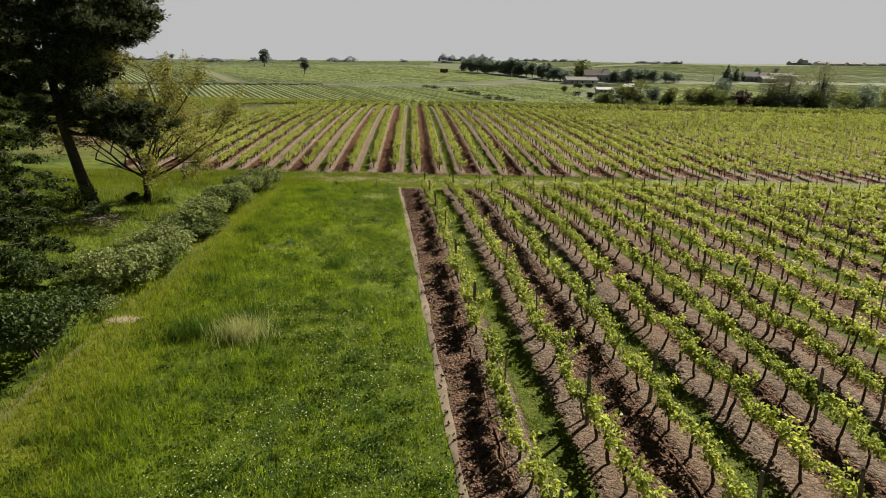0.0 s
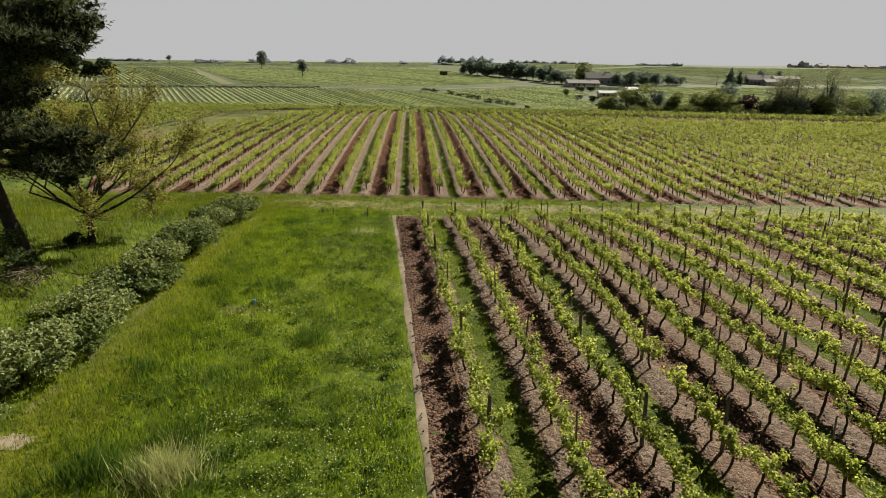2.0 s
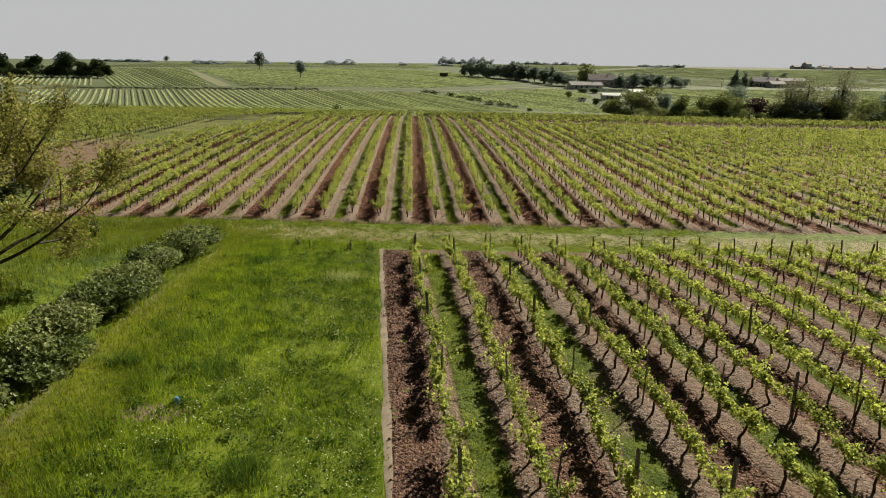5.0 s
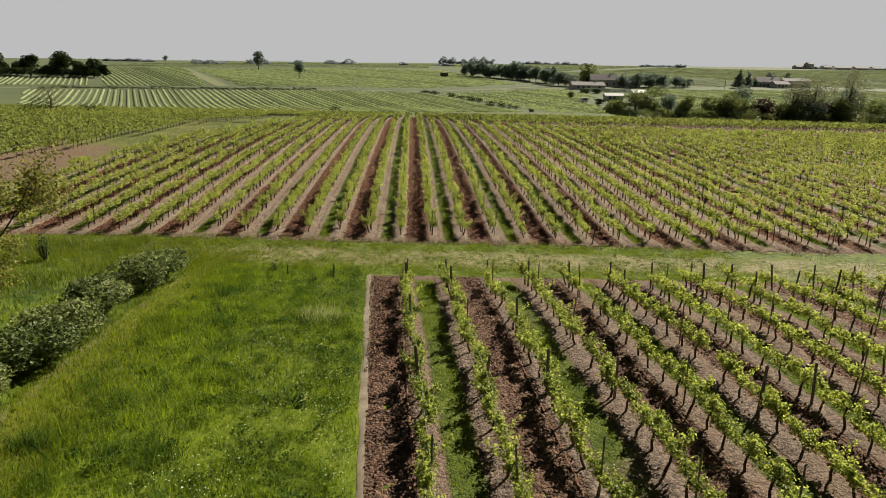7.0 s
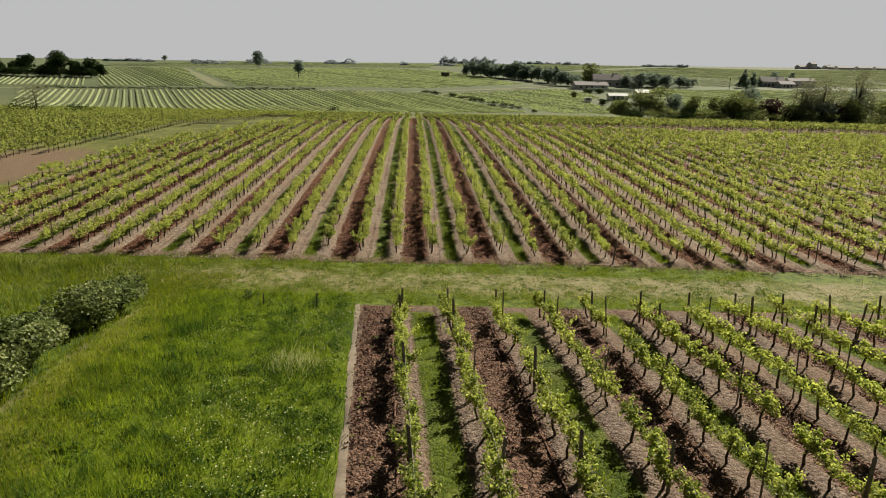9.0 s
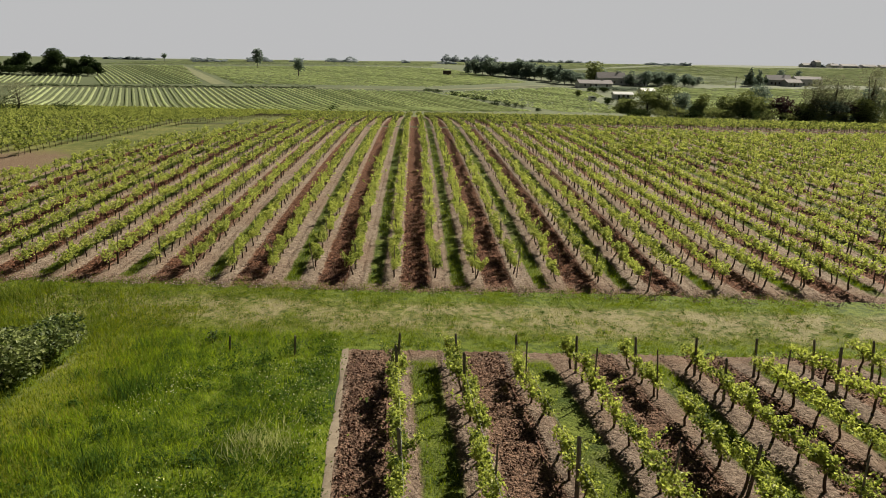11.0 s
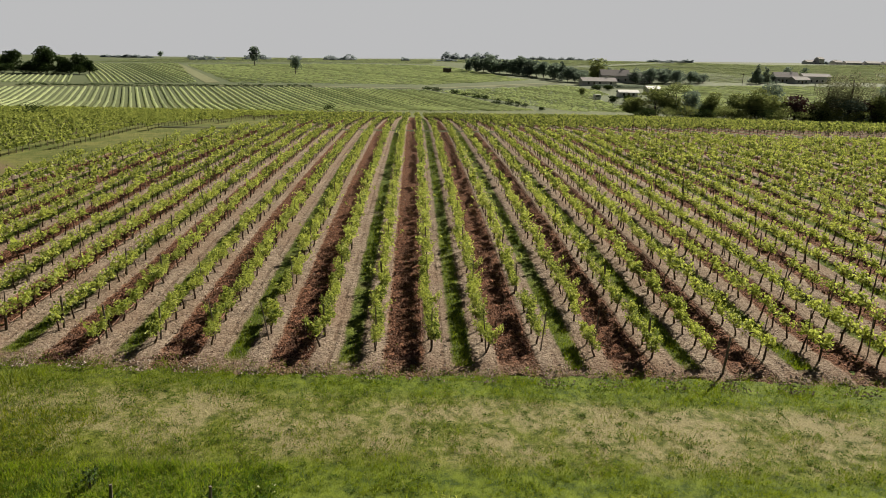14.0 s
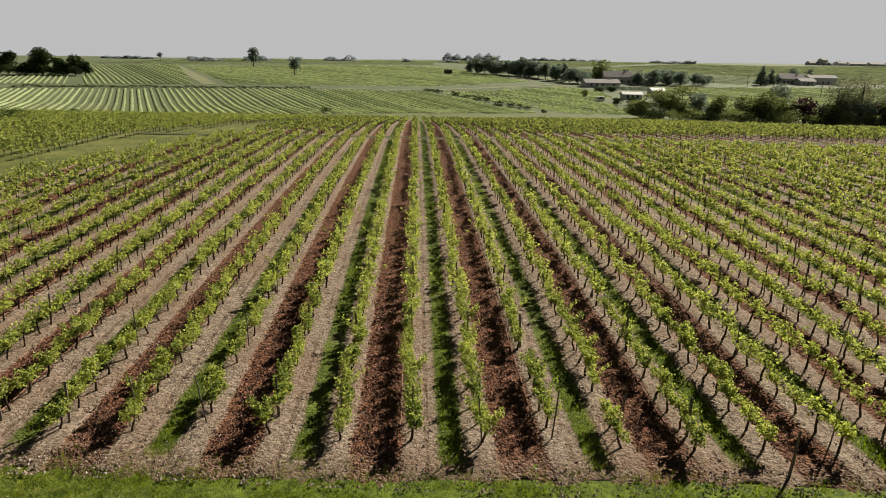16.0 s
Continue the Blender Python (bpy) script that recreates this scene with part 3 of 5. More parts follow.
for k in range(0, 48):
    for y in np.arange(84, 205, 1.1):
        x = -20.5 - 2.1 * k + 0.02 * (y - 90)
        lim = np.interp(y, [70, 85, 92, 100, 108, 115, 122, 128, 150, 205], [-39, -37, -34.6, -32.8, -32, -31, -29.4, -27, -22, -19])
        if x < lim - 0.4 and in_view(x, y, 4) and y > 85 + 0.10 * (x + 38):
            spots_l.append((x + rng.normal() * 0.04, y, 0.0))


def vine_things(spots, label, group):
    for x, y, a in spots:
        trunk, fol, arms = models[rng.integers(8)]
        v = holder("grapevine", pose(x, y, float(H(x, y)) + 0.05, 0, 0, math.degrees(a) + (180 if rng.random() < 0.5 else 0)) @ Matrix.Scale(rng.uniform(0.9, 1.1), 4))
        for nm, me in (("trunk", trunk), ("foliage", fol)):
            o = new(nm, me)
            o.parent = v
            if nm == "trunk":
                for arm in arms:
                    new("arm", arm).parent = o
        tagged(v, label, "grapevine", group)


def vine_mass(name, spots, count, size, sides, segs, label, fat=1.0, leaf=None, tall=1.0):
    lib = [vine_geo(np.random.default_rng(200 + i), count, size, sides, segs, fat, tall) for i in range(10)]
    W, L = [], []
    for x, y, a in spots:
        w, l, arms = lib[rng.integers(10)]
        w = join([w, *arms])
        ang = a + (math.pi if rng.random() < 0.5 else 0)
        s = rng.uniform(0.85, 1.12)
        off = np.array([x, y, float(H(x, y)) + 0.04])
        W.append((turned(w[0], ang, s) + off, w[1]))
        L.append((turned(l[0], ang, s) + off, l[1]))
    root = holder(name)
    tagged(root, label, "grapevines", kind="stuff")
    part("trunks", join(W), M_VTRUNK, root)
    VL = np.concatenate([q[0] for q in L])
    FL, n = [], 0
    for q in L:
        FL.append(q[1] + n)
        n += len(q[0])
    part("foliage", (VL, np.concatenate(FL)), leaf or M_VINE, root)


vine_things(spots_near_a, "young leafy grapevine with a bare dark trunk in tilled soil", "grapevines of the front block")
vine_things(spots_near_b, "leafy grapevine at the row's end with a bare trunk", "grapevines of the far block")
vine_mass("vine_rows_front", spots_a, 260, 0.108, 4, 4, "rows of leafy young grapevines in the front block", 1.2)
vine_mass("vine_rows_edge", spots_edge, 42, 0.22, 3, 2, "rows of young grapevines at the outer side of the front block")
vine_mass("vine_rows_middle", spots_b, 165, 0.125, 4, 3, "rows of leafy grapevines beyond the grassy lane", 1.25, None, 1.22)
vine_mass("vine_rows_back", spots_c, 92, 0.175, 3, 2, "dense rows of leafy grapevines receding up the field", 1.2, None, 1.28)
vine_mass("vine_rows_slope", spots_d, 24, 0.32, 3, 2, "distant rows of leafy grapevines sloping away", 1.4, M_VINE_HAZED, 1.28)
vine_mass("vine_rows_left", spots_l, 40, 0.27, 3, 2, "rows of grapevines beyond the curving lane", 1.4, M_VINE_HAZED, 1.28)

# ---------- posts and wires ----------
def post_mesh(seed, h, r):
    g = np.random.default_rng(seed)
    V, F = tube([(0, 0, -0.1), (0.01, 0, h * 0.5), (g.normal() * 0.02, g.normal() * 0.02, h - 0.03), (g.normal() * 0.02, g.normal() * 0.02, h)], [r * 1.1, r, r * 0.92, r * 0.7], 6)
    return mesh_of("vineyard_post", V, F, M_POST)


post_kinds = [post_mesh(i, h, r) for i, (h, r) in enumerate(((1.5, 0.042), (1.72, 0.024), (1.6, 0.05)))]


def stake_post(x, y, kind, tilt=(0, 0), group="vineyard posts", s=1.0):
    o = new("vineyard_post", post_kinds[kind])
    o.matrix_basis = pose(x, y, float(H(x, y)) + 0.03, tilt[0], tilt[1], rng.uniform(0, 360)) if tilt == (0, 0) else pose(x, y, float(H(x, y)) + 0.03, tilt[0], tilt[1], 0)
    if s != 1.0:
        o.matrix_basis = o.matrix_basis @ Matrix.Scale(s, 4)
    return tagged(o, "weathered grey wooden trellis post among vines", "post", group)


mass_posts = []
for k in range(0, 24):
    yk = front_end(front_x(k, 49))
    stake_post(front_x(k, yk - 0.45), yk - 0.45, 2, (-11 + rng.normal() * 2, rng.normal() * 2), "end posts of the front rows", 0.86)
    y = yk - 2.3 + rng.normal() * 0.3
    while y > 4:
        x = front_x(k, y)
        if in_view(x, y, 3):
            if k <= 12:
                stake_post(x, y, int(rng.integers(3)), (rng.normal() * 2.5, rng.normal() * 2.5))
            else:
                mass_posts.append((x, y))
        y -= 5.3 + rng.normal() * 0.25
for k in range(-17, 70):
    x = B0 + BS * k
    y = far_start(x) + 0.6 + rng.normal() * 0.4
    while y < 122:
        if x > far_left(y) and in_view(x, y, 3):
            if -8 <= k <= 9 and y < 80:
                stake_post(x + 0.05, y, int(rng.integers(2)), (rng.normal() * 3, rng.normal() * 3), "posts of the far rows", 0.92)
            else:
                mass_posts.append((x, y))
        y += 5.6 + rng.normal() * 0.3
for k in range(-16, 60):
    x = B0 + BS * k
    for y in np.arange(128, 190, 6.0):
        if x > far_left(y) and in_view(x, y, 3):
            mass_posts.append((x, y))
part_posts = []
for x, y in mass_posts:
    z = float(H(x, y))
    dx, dy = rng.normal(size=2) * 0.05
    part_posts.append(tube([(x, y, z), (x + dx, y + dy, z + 1.4)], [0.035, 0.03], 4))
tagged(part("distant_posts", join(part_posts), M_POST), "many weathered trellis posts in the distant rows", "posts", kind="stuff")

for k in range(0, 13):
    wires = []
    for h in (0.62, 0.98):
        ys = np.arange(6, front_end(front_x(k, 49)) - 0.3, 4.0)
        xs = front_x(k, ys)
        wires.append(tube(np.stack([xs, ys, H(xs, ys) + h + 0.05], 1), [0.004] * len(ys), 3, False))
    tagged(part("trellis_wire", join(wires), M_WIRE), "thin galvanised wires strung along a vine row", "wire", "trellis wires")

# ---------- grass ----------
def scatter(rng, n, x0, x1, y0, y1):
    return rng.uniform(x0, x1, n), rng.uniform(y0, y1, n)


def patchy(x, y, s=1.0):
    return 0.5 + 0.25 * (np.sin(x * 1.3 * s + 2 * np.sin(y * 0.37 * s)) + np.sin(y * 0.9 * s + 1.7 * np.sin(x * 0.8 * s + 1)))


def grass(name, parts, mat, label):
    V, F, n = [], [], 0
    for v, f in parts:
        V.append(v)
        F.append(f + n)
        n += len(v)
    return tagged(part(name, (np.concatenate(V), np.concatenate(F)), mat), label, "grass", kind="stuff")


rg = np.random.default_rng(21)
x, y = scatter(rg, 150000, -9.6, 2.6, 6, 52.2)
ok = (x < edge_x(y) - 0.06) & (rg.random(len(x)) < np.clip((x + 9.4) / 2.2, 0.15, 1))
x, y = x[ok], y[ok]
h = 0.09 + 0.15 * patchy(x, y) ** 2 + 0.10 * patchy(x, y, 3.1) ** 2 + 0.10 * np.clip(-4 - x, 0, 2) / 2
# share of paler blades, which carry the backlit glow farther up the meadow
pale = rg.random(len(x)) < 0.38 * np.interp(y, [18, 32, 40, 46], [0, 1, 1, 0.7]) * np.interp(x, [-8, -6, -2.8, -1.8], [0, 1, 1, 0.12])
grass("meadow_grass", [blades(rg, on_ground(x[~pale], y[~pale]), h[~pale] * 0.95, 0.019, 0.62)], M_GRASS, "lush green meadow grass of uneven height")
grass("light_meadow_grass", [blades(rg, on_ground(x[pale], y[pale]), h[pale] * 0.95, 0.019, 0.62)], M_LIGHT, "lighter yellowish grass in mid-meadow, backlit glow put into its colour")

cx, cy = scatter(rg, 3600, -8.6, 2.6, 8, 52)
ok = (cx < edge_x(cy) - 0.16) & (rg.random(len(cx)) < np.clip((cx + 9.5) / 5, 0.25, 1) * (0.35 + 0.65 * (patchy(cx, cy, 0.7) > 0.45)))
cx, cy = cx[ok], cy[ok]
k = rg.integers(0, len(cx), 50000)
d = rg.normal(size=(50000, 2)) * 0.13
P = on_ground(cx[k] + d[:, 0], cy[k] + d[:, 1])
P[:, 2] += np.abs(rg.normal(size=50000)) * 0.05 + 0.16 * np.exp(-(d ** 2).sum(1) / 0.02)
grass("clover_leaves", [leaves(rg, P, 0.055, 0.6)], M_GRASS, "low clumps of clover leaves in the meadow")
cx, cy = scatter(rg, 900, -8.2, 2.6, 8, 51)
ok = (cx < edge_x(cy) - 0.3) & (rg.random(len(cx)) < np.clip((cx + 9) / 6, 0.2, 1))
cx, cy = cx[ok], cy[ok]
big = rg.uniform(0.10, 0.30, len(cx))
k = rg.integers(0, len(cx), 30000)
d = rg.normal(size=(30000, 2)) * big[k][:, None] * (1.3, 0.8)
P = on_ground(cx[k] + d[:, 0], cy[k] + d[:, 1])
P[:, 2] += rg.uniform(0.1, 1.0, 30000) * (0.10 + 0.8 * big[k]) * np.exp(-(d ** 2).sum(1) / (2 * (1.3 * big[k]) ** 2))
grass("leafy_weeds", [leaves(rg, P, 0.075, 0.35)], M_TUFT, "dark green leafy weed clumps standing in the meadow")

tufts = []
for cx, cy, n, r, hh in ((-6.9, 20.0, 500, 0.7, 0.6), (-5.4, 21.3, 350, 0.5, 0.45), (-7.6, 25.2, 260, 0.45, 0.4), (-3.0, 27.6, 300, 0.6, 0.4), (-8.3, 33.8, 260, 0.5, 0.4), (-6.7, 46.9, 420, 0.7, 0.4), (-5.8, 42.6, 260, 0.5, 0.38), (-5.0, 33.2, 260, 0.7, 0.35)):
    px, py = rg.normal(size=(2, n)) * r * 0.55
    tufts.append(blades(rg, on_ground(cx + px, cy + py), hh, 0.03, 0.6))
for i in range(250):
    cx, cy = rg.uniform(-9, 1.5), rg.uniform(10, 50)
    if cx > edge_x(cy) - 0.2:
        continue
    px, py = rg.normal(size=(2, 60)) * rg.uniform(0.10, 0.24)
    tufts.append(blades(rg, on_ground(cx + px, cy + py), rg.uniform(0.16, 0.30), 0.022, 0.8))
for i in range(150):
    cx, cy = rg.uniform(-9, -0.9), rg.uniform(36, 51.5)
    px, py = rg.normal(size=(2, 70)) * rg.uniform(0.12, 0.34)
    tufts.append(blades(rg, on_ground(cx + px, cy + py), rg.uniform(0.14, 0.26), 0.022, 0.8))
grass("grass_tufts", tufts, M_TUFT, "dark taller tufts standing in the meadow")

px, py = rg.normal(size=(2, 900)) * 0.5
grass("pale_grass_clump", [blades(rg, on_ground(-5.2 + px * 0.8, 19.7 + py * 0.7), 0.62, 0.022, 0.7)], M_STRAW, "pale seeding clump of tall grass in the meadow")
px, py = rg.normal(size=(2, 500)) * 0.55
grass("pale_grass_clump", [blades(rg, on_ground(-2.2 + px, 43.6 + py), 0.38, 0.02, 0.8)], M_STRAW, "whitish clump of flowering weeds in the meadow")

x, y = scatter(rg, 14500, -9, 2.4, 9, 51)
ok = (x < edge_x(y) - 0.12) & (patchy(x, y, 0.8) + 0.13 * x > 0.20 - 0.25 * rg.random(len(x)))
P = on_ground(x[ok], y[ok])
P[:, 2] += rg.uniform(0.16, 0.34, len(P))
grass("clover_blooms", [leaves(rg, P, 0.047, 1.5)], M_FLOWER, "scattered small whitish clover blooms over the meadow")

x, y = scatter(rg, 46000, -10.25, -6.8, 8, 55)
ok = rg.random(len(x)) < np.clip((-6.4 - x) / 1.2, 0, 1)
grass("mown_grass", [blades(rg, on_ground(x[ok], y[ok]), 0.09 + 0.07 * patchy(x[ok], y[ok]), 0.022)], M_OLIVE, "short yellowish grass band beside the hedge")

x, y = scatter(rg, 95000, -36, -10.0, 10, 57)
ok = rg.random(len(x)) < np.clip(1.3 - (-x - 12) / 30, 0.4, 1)
x, y = x[ok], y[ok]
grass("rough_grass", [blades(rg, on_ground(x, y), 0.20 + 0.35 * patchy(x, y, 0.9) ** 2, 0.030, 0.6)], M_ROUGHSHADE, "rough yellow-green grass under the trees, their shade put into its colour")

def lane_tufts(rng, n, x0, x1, per, spread, height, width, lean, keep):
    """Tufts along the lane; keep gives the share that stands at each place across it."""
    x = rng.uniform(x0, x1, n)
    lane = rng.uniform(50.9, 58.0, n)
    ok = rng.random(n) < keep(x, lane, patchy(x, lane, 1.6))
    ok &= (x > -1) | (lane > 51.4)
    x, lane = np.repeat(x[ok], per), np.repeat(lane[ok], per)
    big = np.repeat(rng.uniform(0.45, 1.6, ok.sum()), per)
    d = rng.normal(size=(2, len(x))) * spread * big
    d[0] *= 1.9
    X, Y = x + d[0], lane - 0.075 * x + d[1]
    core = np.exp(-(d[0] ** 2 + d[1] ** 2) / (2 * (spread * big) ** 2))
    return blades(rng, on_ground(X, Y), height * big * (0.5 + 0.5 * core), width, lean)


def verge(x, lane, p):
    edge = np.maximum(np.interp(lane, [50.9, 52.3, 53.1], [1, 1, 0]), np.interp(lane, [55.2, 56.0, 57.1, 57.7], [0, 0.9, 0.8, 0.35]))
    return edge * (0.35 + 0.65 * (p > 0.35)) + 0.25 * (x < 0) * (p > 0.3)


def middle(x, lane, p):
    return np.interp(lane, [52, 53, 55.6, 56.4], [0.1, 1, 1, 0.15]) * (0.25 + 0.75 * (p > 0.4))


def lane_leaves(rng, n, per, spread, size, keep):
    """Low leafy clumps along the lane."""
    x = rng.uniform(-18, 20, n)
    lane = rng.uniform(50.9, 58.0, n)
    ok = (rng.random(n) < keep(x, lane, patchy(x, lane, 1.6))) & ((x > -1) | (lane > 51.4))
    big = np.repeat(rng.uniform(0.4, 1.5, ok.sum()), per)
    x, lane = np.repeat(x[ok], per), np.repeat(lane[ok], per)
    d = rng.normal(size=(2, len(x))) * spread * big
    core = np.exp(-(d[0] ** 2 + d[1] ** 2) / (2 * (spread * big) ** 2))
    P = on_ground(x + d[0], lane - 0.075 * x + d[1])
    P[:, 2] += 0.01 + 0.15 * big * core * rng.uniform(0.2, 1.0, len(x))
    return leaves(rng, P, size, 0.35, 0.45)


grass("lane_verge_grass", [lane_tufts(rg, 9000, -18, 20, 11, 0.11, 0.085, 0.015, 0.5, verge), lane_tufts(rg, 1900, -18, 20, 22, 0.12, 0.17, 0.015, 0.6, verge), lane_tufts(rg, 700, -18, 20, 34, 0.14, 0.20, 0.016, 0.7, lambda x, l, p: 0.25 + 0.5 * (p > 0.55)), lane_leaves(rg, 2600, 10, 0.12, 0.065, verge)], M_VERGE, "clumpy green grass along the lane's edges")
grass("lane_grass", [lane_tufts(rg, 5200, -18, 20, 11, 0.13, 0.075, 0.013, 1.0, middle), lane_tufts(rg, 1500, 20, 44, 8, 0.2, 0.08, 0.03, 1.0, middle), lane_leaves(rg, 900, 8, 0.10, 0.05, middle)], M_DRY, "short dry trampled grass along the lane")
grass("lane_weeds", [lane_leaves(rg, 2600, 24, 0.13, 0.060, lambda x, l, p: 0.16 + 0.30 * middle(x, l, p))], M_TUFT, "dark low weeds scattered over the lane")
x, y = scatter(rg, 60000, -40, -6, 50.5, 58.5)
ok = (rg.random(len(x)) < 0.4 + 0.6 * (patchy(x, y, 1.2) > 0.45)) & (x < -6 - 10 * rg.random(len(x)) * (x > -16))
grass("rough_lane_grass", [blades(rg, on_ground(x[ok], y[ok]), 0.10 + 0.15 * patchy(x[ok], y[ok], 1.3) ** 2, 0.024, 0.7)], M_VERGE, "uneven green grass where the lane meets the meadow")

alley = []
for k in range(0, 18, 2):
    n = 11000
    u = k + rg.uniform(0.26, 0.70, n) + rg.normal(size=n) * 0.03
    y = 49.2 - 41 * rg.random(n) ** 1.35
    x = A0 + AS * u + ASL * (y - 50)
    ok = (y < 49.4 - 0.042 * x) & in_view(x, y, 3) & (patchy(x, y, 0.6) > 0.2 + 0.3 * rg.random(n))
    alley.append(blades(rg, on_ground(x[ok], y[ok], 0.03), 0.15, 0.020, 0.6))
grass("alley_grass", alley, M_VERGE, "green grass strips between the front vine rows")
alley = []
for k in range(-11, 14, 2):
    n = 5200
    u = k + rg.uniform(0.42, 0.74, n) + rg.normal(size=n) * 0.03
    y = 57.4 + 61 * rg.random(n) ** 1.6
    x = B0 + BS * u
    ok = (x > far_left(y)) & (y > far_start(0) - 0.07 * x - 0.9) & (patchy(x, y, 0.5) > 0.2 + 0.3 * rg.random(n))
    alley.append(blades(rg, on_ground(x[ok], y[ok], 0.03), 0.16, 0.026, 0.6))
grass("alley_grass", alley, M_VERGE, "green grass strips between the far vine rows")

def lumps(rng, C, size):
    """Small broken clods: uneven four-sided lumps."""
    n = len(C)
    s = (size * rng.uniform(0.5, 1.5, n))[:, None]
    V = np.empty((n, 5, 3))
    a = rng.uniform(0, 6.28, n)
    for i in range(4):
        t = a + i * math.pi / 2 + rng.normal(size=n) * 0.3
        V[:, i] = C + np.stack([np.cos(t), np.sin(t), 0 * t - 0.3], 1) * s * rng.uniform(0.6, 1.1, (n, 1))
    V[:, 4] = C + np.stack([rng.normal(size=n) * 0.3, rng.normal(size=n) * 0.3, rng.uniform(0.5, 0.9, n)], 1) * s
    i = np.arange(n)[:, None] * 5
    F = np.concatenate([i + np.array([[j, (j + 1) % 4, 4]]) for j in range(4)])
    return V.reshape(-1, 3), F


M_CLOD = leafy("soil_clod", (0.045, 0.020, 0.013), (0.24, 0.145, 0.105), (0.05, 0.03, 0.02), 0.02, 0.95, spec=0.1, scale=1.5)
M_STONE = leafy("pale_crumb", (0.12, 0.085, 0.065), (0.44, 0.37, 0.32), (0.1, 0.08, 0.06), 0.02, 0.95, spec=0.1, scale=1.5)
# fallen clods on the tilled alleys
cl = []
for k in list(range(-1, 14, 2)):
    n = 800
    u = k + rg.uniform(0.2, 0.9, n)
    y = rg.uniform(10, 49.5, n)
    x = A0 + AS * u + ASL * (y - 50)
    cl.append(lumps(rg, on_ground(x, y, 0.09), 0.040))
for k in range(-10, 12, 2):
    n = 700
    u = k + rg.uniform(0.2, 0.9, n)
    y = 58.5 + 26 * rg.random(n) ** 1.4
    x = B0 + BS * u
    cl.append(lumps(rg, on_ground(x, y, 0.075), 0.045))
for k in range(-6, 8, 2):
    n = 3200
    u = k + 0.55 + rg.normal(size=n) * 0.20
    y = 58.2 + 13 * rg.random(n) ** 1.3
    x = B0 + BS * u
    cl.append(lumps(rg, on_ground(x, y, 0.08), 0.036))
for k in range(-1, 9, 2):
    n = 1500
    u = k + rg.uniform(0.15, 0.95, n)
    y = rg.uniform(38, 50.2, n)
    x = A0 + AS * u + ASL * (y - 50)
    cl.append(lumps(rg, on_ground(x, y, 0.09), 0.036))
ob = grass("soil_clods", cl, M_CLOD, "broken reddish clods on the tilled alleys")
ob["category"] = "soil"

st = []
for k in range(0, 14):
    n = 620
    u = k + rg.normal(size=n) * 0.16
    y = rg.uniform(10, 50.3, n)
    x = A0 + AS * u + ASL * (y - 50)
    st.append(lumps(rg, on_ground(x, y, 0.10), 0.035))
for k in range(-10, 14):
    n = 620
    u = k + rg.normal(size=n) * 0.18
    y = 56.8 - 0.08 * (B0 + BS * u) + 26 * rg.random(n) ** 1.5
    x = B0 + BS * u
    st.append(lumps(rg, on_ground(x, y, 0.085), 0.038))
ob = grass("pale_stones", st, M_STONE, "pale stones and crumbs along the vine rows")
ob["category"] = "stones"

# dark furrow lips where the plough passed beside the rows
def furrow_lip(at, y0, y1, label):
    ys = np.arange(y0, y1, 0.22)
    g = np.random.default_rng(int(abs(at) * 100) + 900)
    xs = at + ASL * (ys - 50) * (y1 < 55) + g.normal(size=len(ys)) * 0.012
    zs = H(xs, ys) + 0.092 + g.normal(size=len(ys)) * 0.012
    zs[-2:] -= 0.07
    tagged(part("furrow_lip", tube(np.stack([xs, ys, zs], 1), 0.022 + 0.012 * g.random(len(ys)), 5), M_CLOD), label, "furrow", "furrow lips", kind="structure")


for k in range(-1, 10, 2):
    furrow_lip(A0 + AS * (k + 0.83), 8, 48.2, "dark raised furrow lip beside a front vine row")
for k in range(-8, 9, 2):
    furrow_lip(B0 + BS * (k + 0.86), 59.6, 110, "dark raised furrow lip beside a far vine row")


# ---------- shrubs and trees ----------
def blob_points(rng, n, blobs):
    """Points in the shells of several balls (cx, cy, cz, rx, ry, rz)."""
    B = np.array(blobs, float)
    wt = (B[:, 3] * B[:, 4] + B[:, 5] * B[:, 3])
    j = rng.choice(len(B), n, p=wt / wt.sum())
    d = unit(rng, n)
    r = rng.uniform(0.35, 1.0, n) ** 0.5
    return B[j, :3] + d * r[:, None] * B[j, 3:6]


def shrub(name, x, y, h, w, mat, label, category="shrub", n=900, size=0.10, length=None, group="", stems=5, seed=0):
    g = np.random.default_rng(seed + int(abs(x) * 97 + abs(y) * 13))
    ln = (length or w) * 0.5
    root = holder(name, pose(x, y, float(H(x, y))))
    tagged(root, label, category, group)
    blobs = []
    for i in range(9):
        s = g.uniform(0.28, 0.5)
        blobs.append((g.uniform(-0.55, 0.55) * w / 2, g.uniform(-0.7, 0.7) * ln, h * g.uniform(0.3, 0.78), s * w / 2 * 1.2, s * ln * 1.1, s * h * 0.55))
    for i in range(stems):
        b = blobs[i]
        part("stem", tube([(b[0] * 0.2, b[1] * 0.4, -0.05), (b[0] * 0.6, b[1] * 0.8, b[2] * 0.5), (b[0], b[1], b[2])], [0.035 * h, 0.024 * h, 0.008 * h], 4, False), M_BARK, root)
    C = blob_points(g, n, blobs)
    C[:, 2] = np.abs(C[:, 2])
    part("foliage", leaves(g, C, size, 0.4), mat, root)
    return root


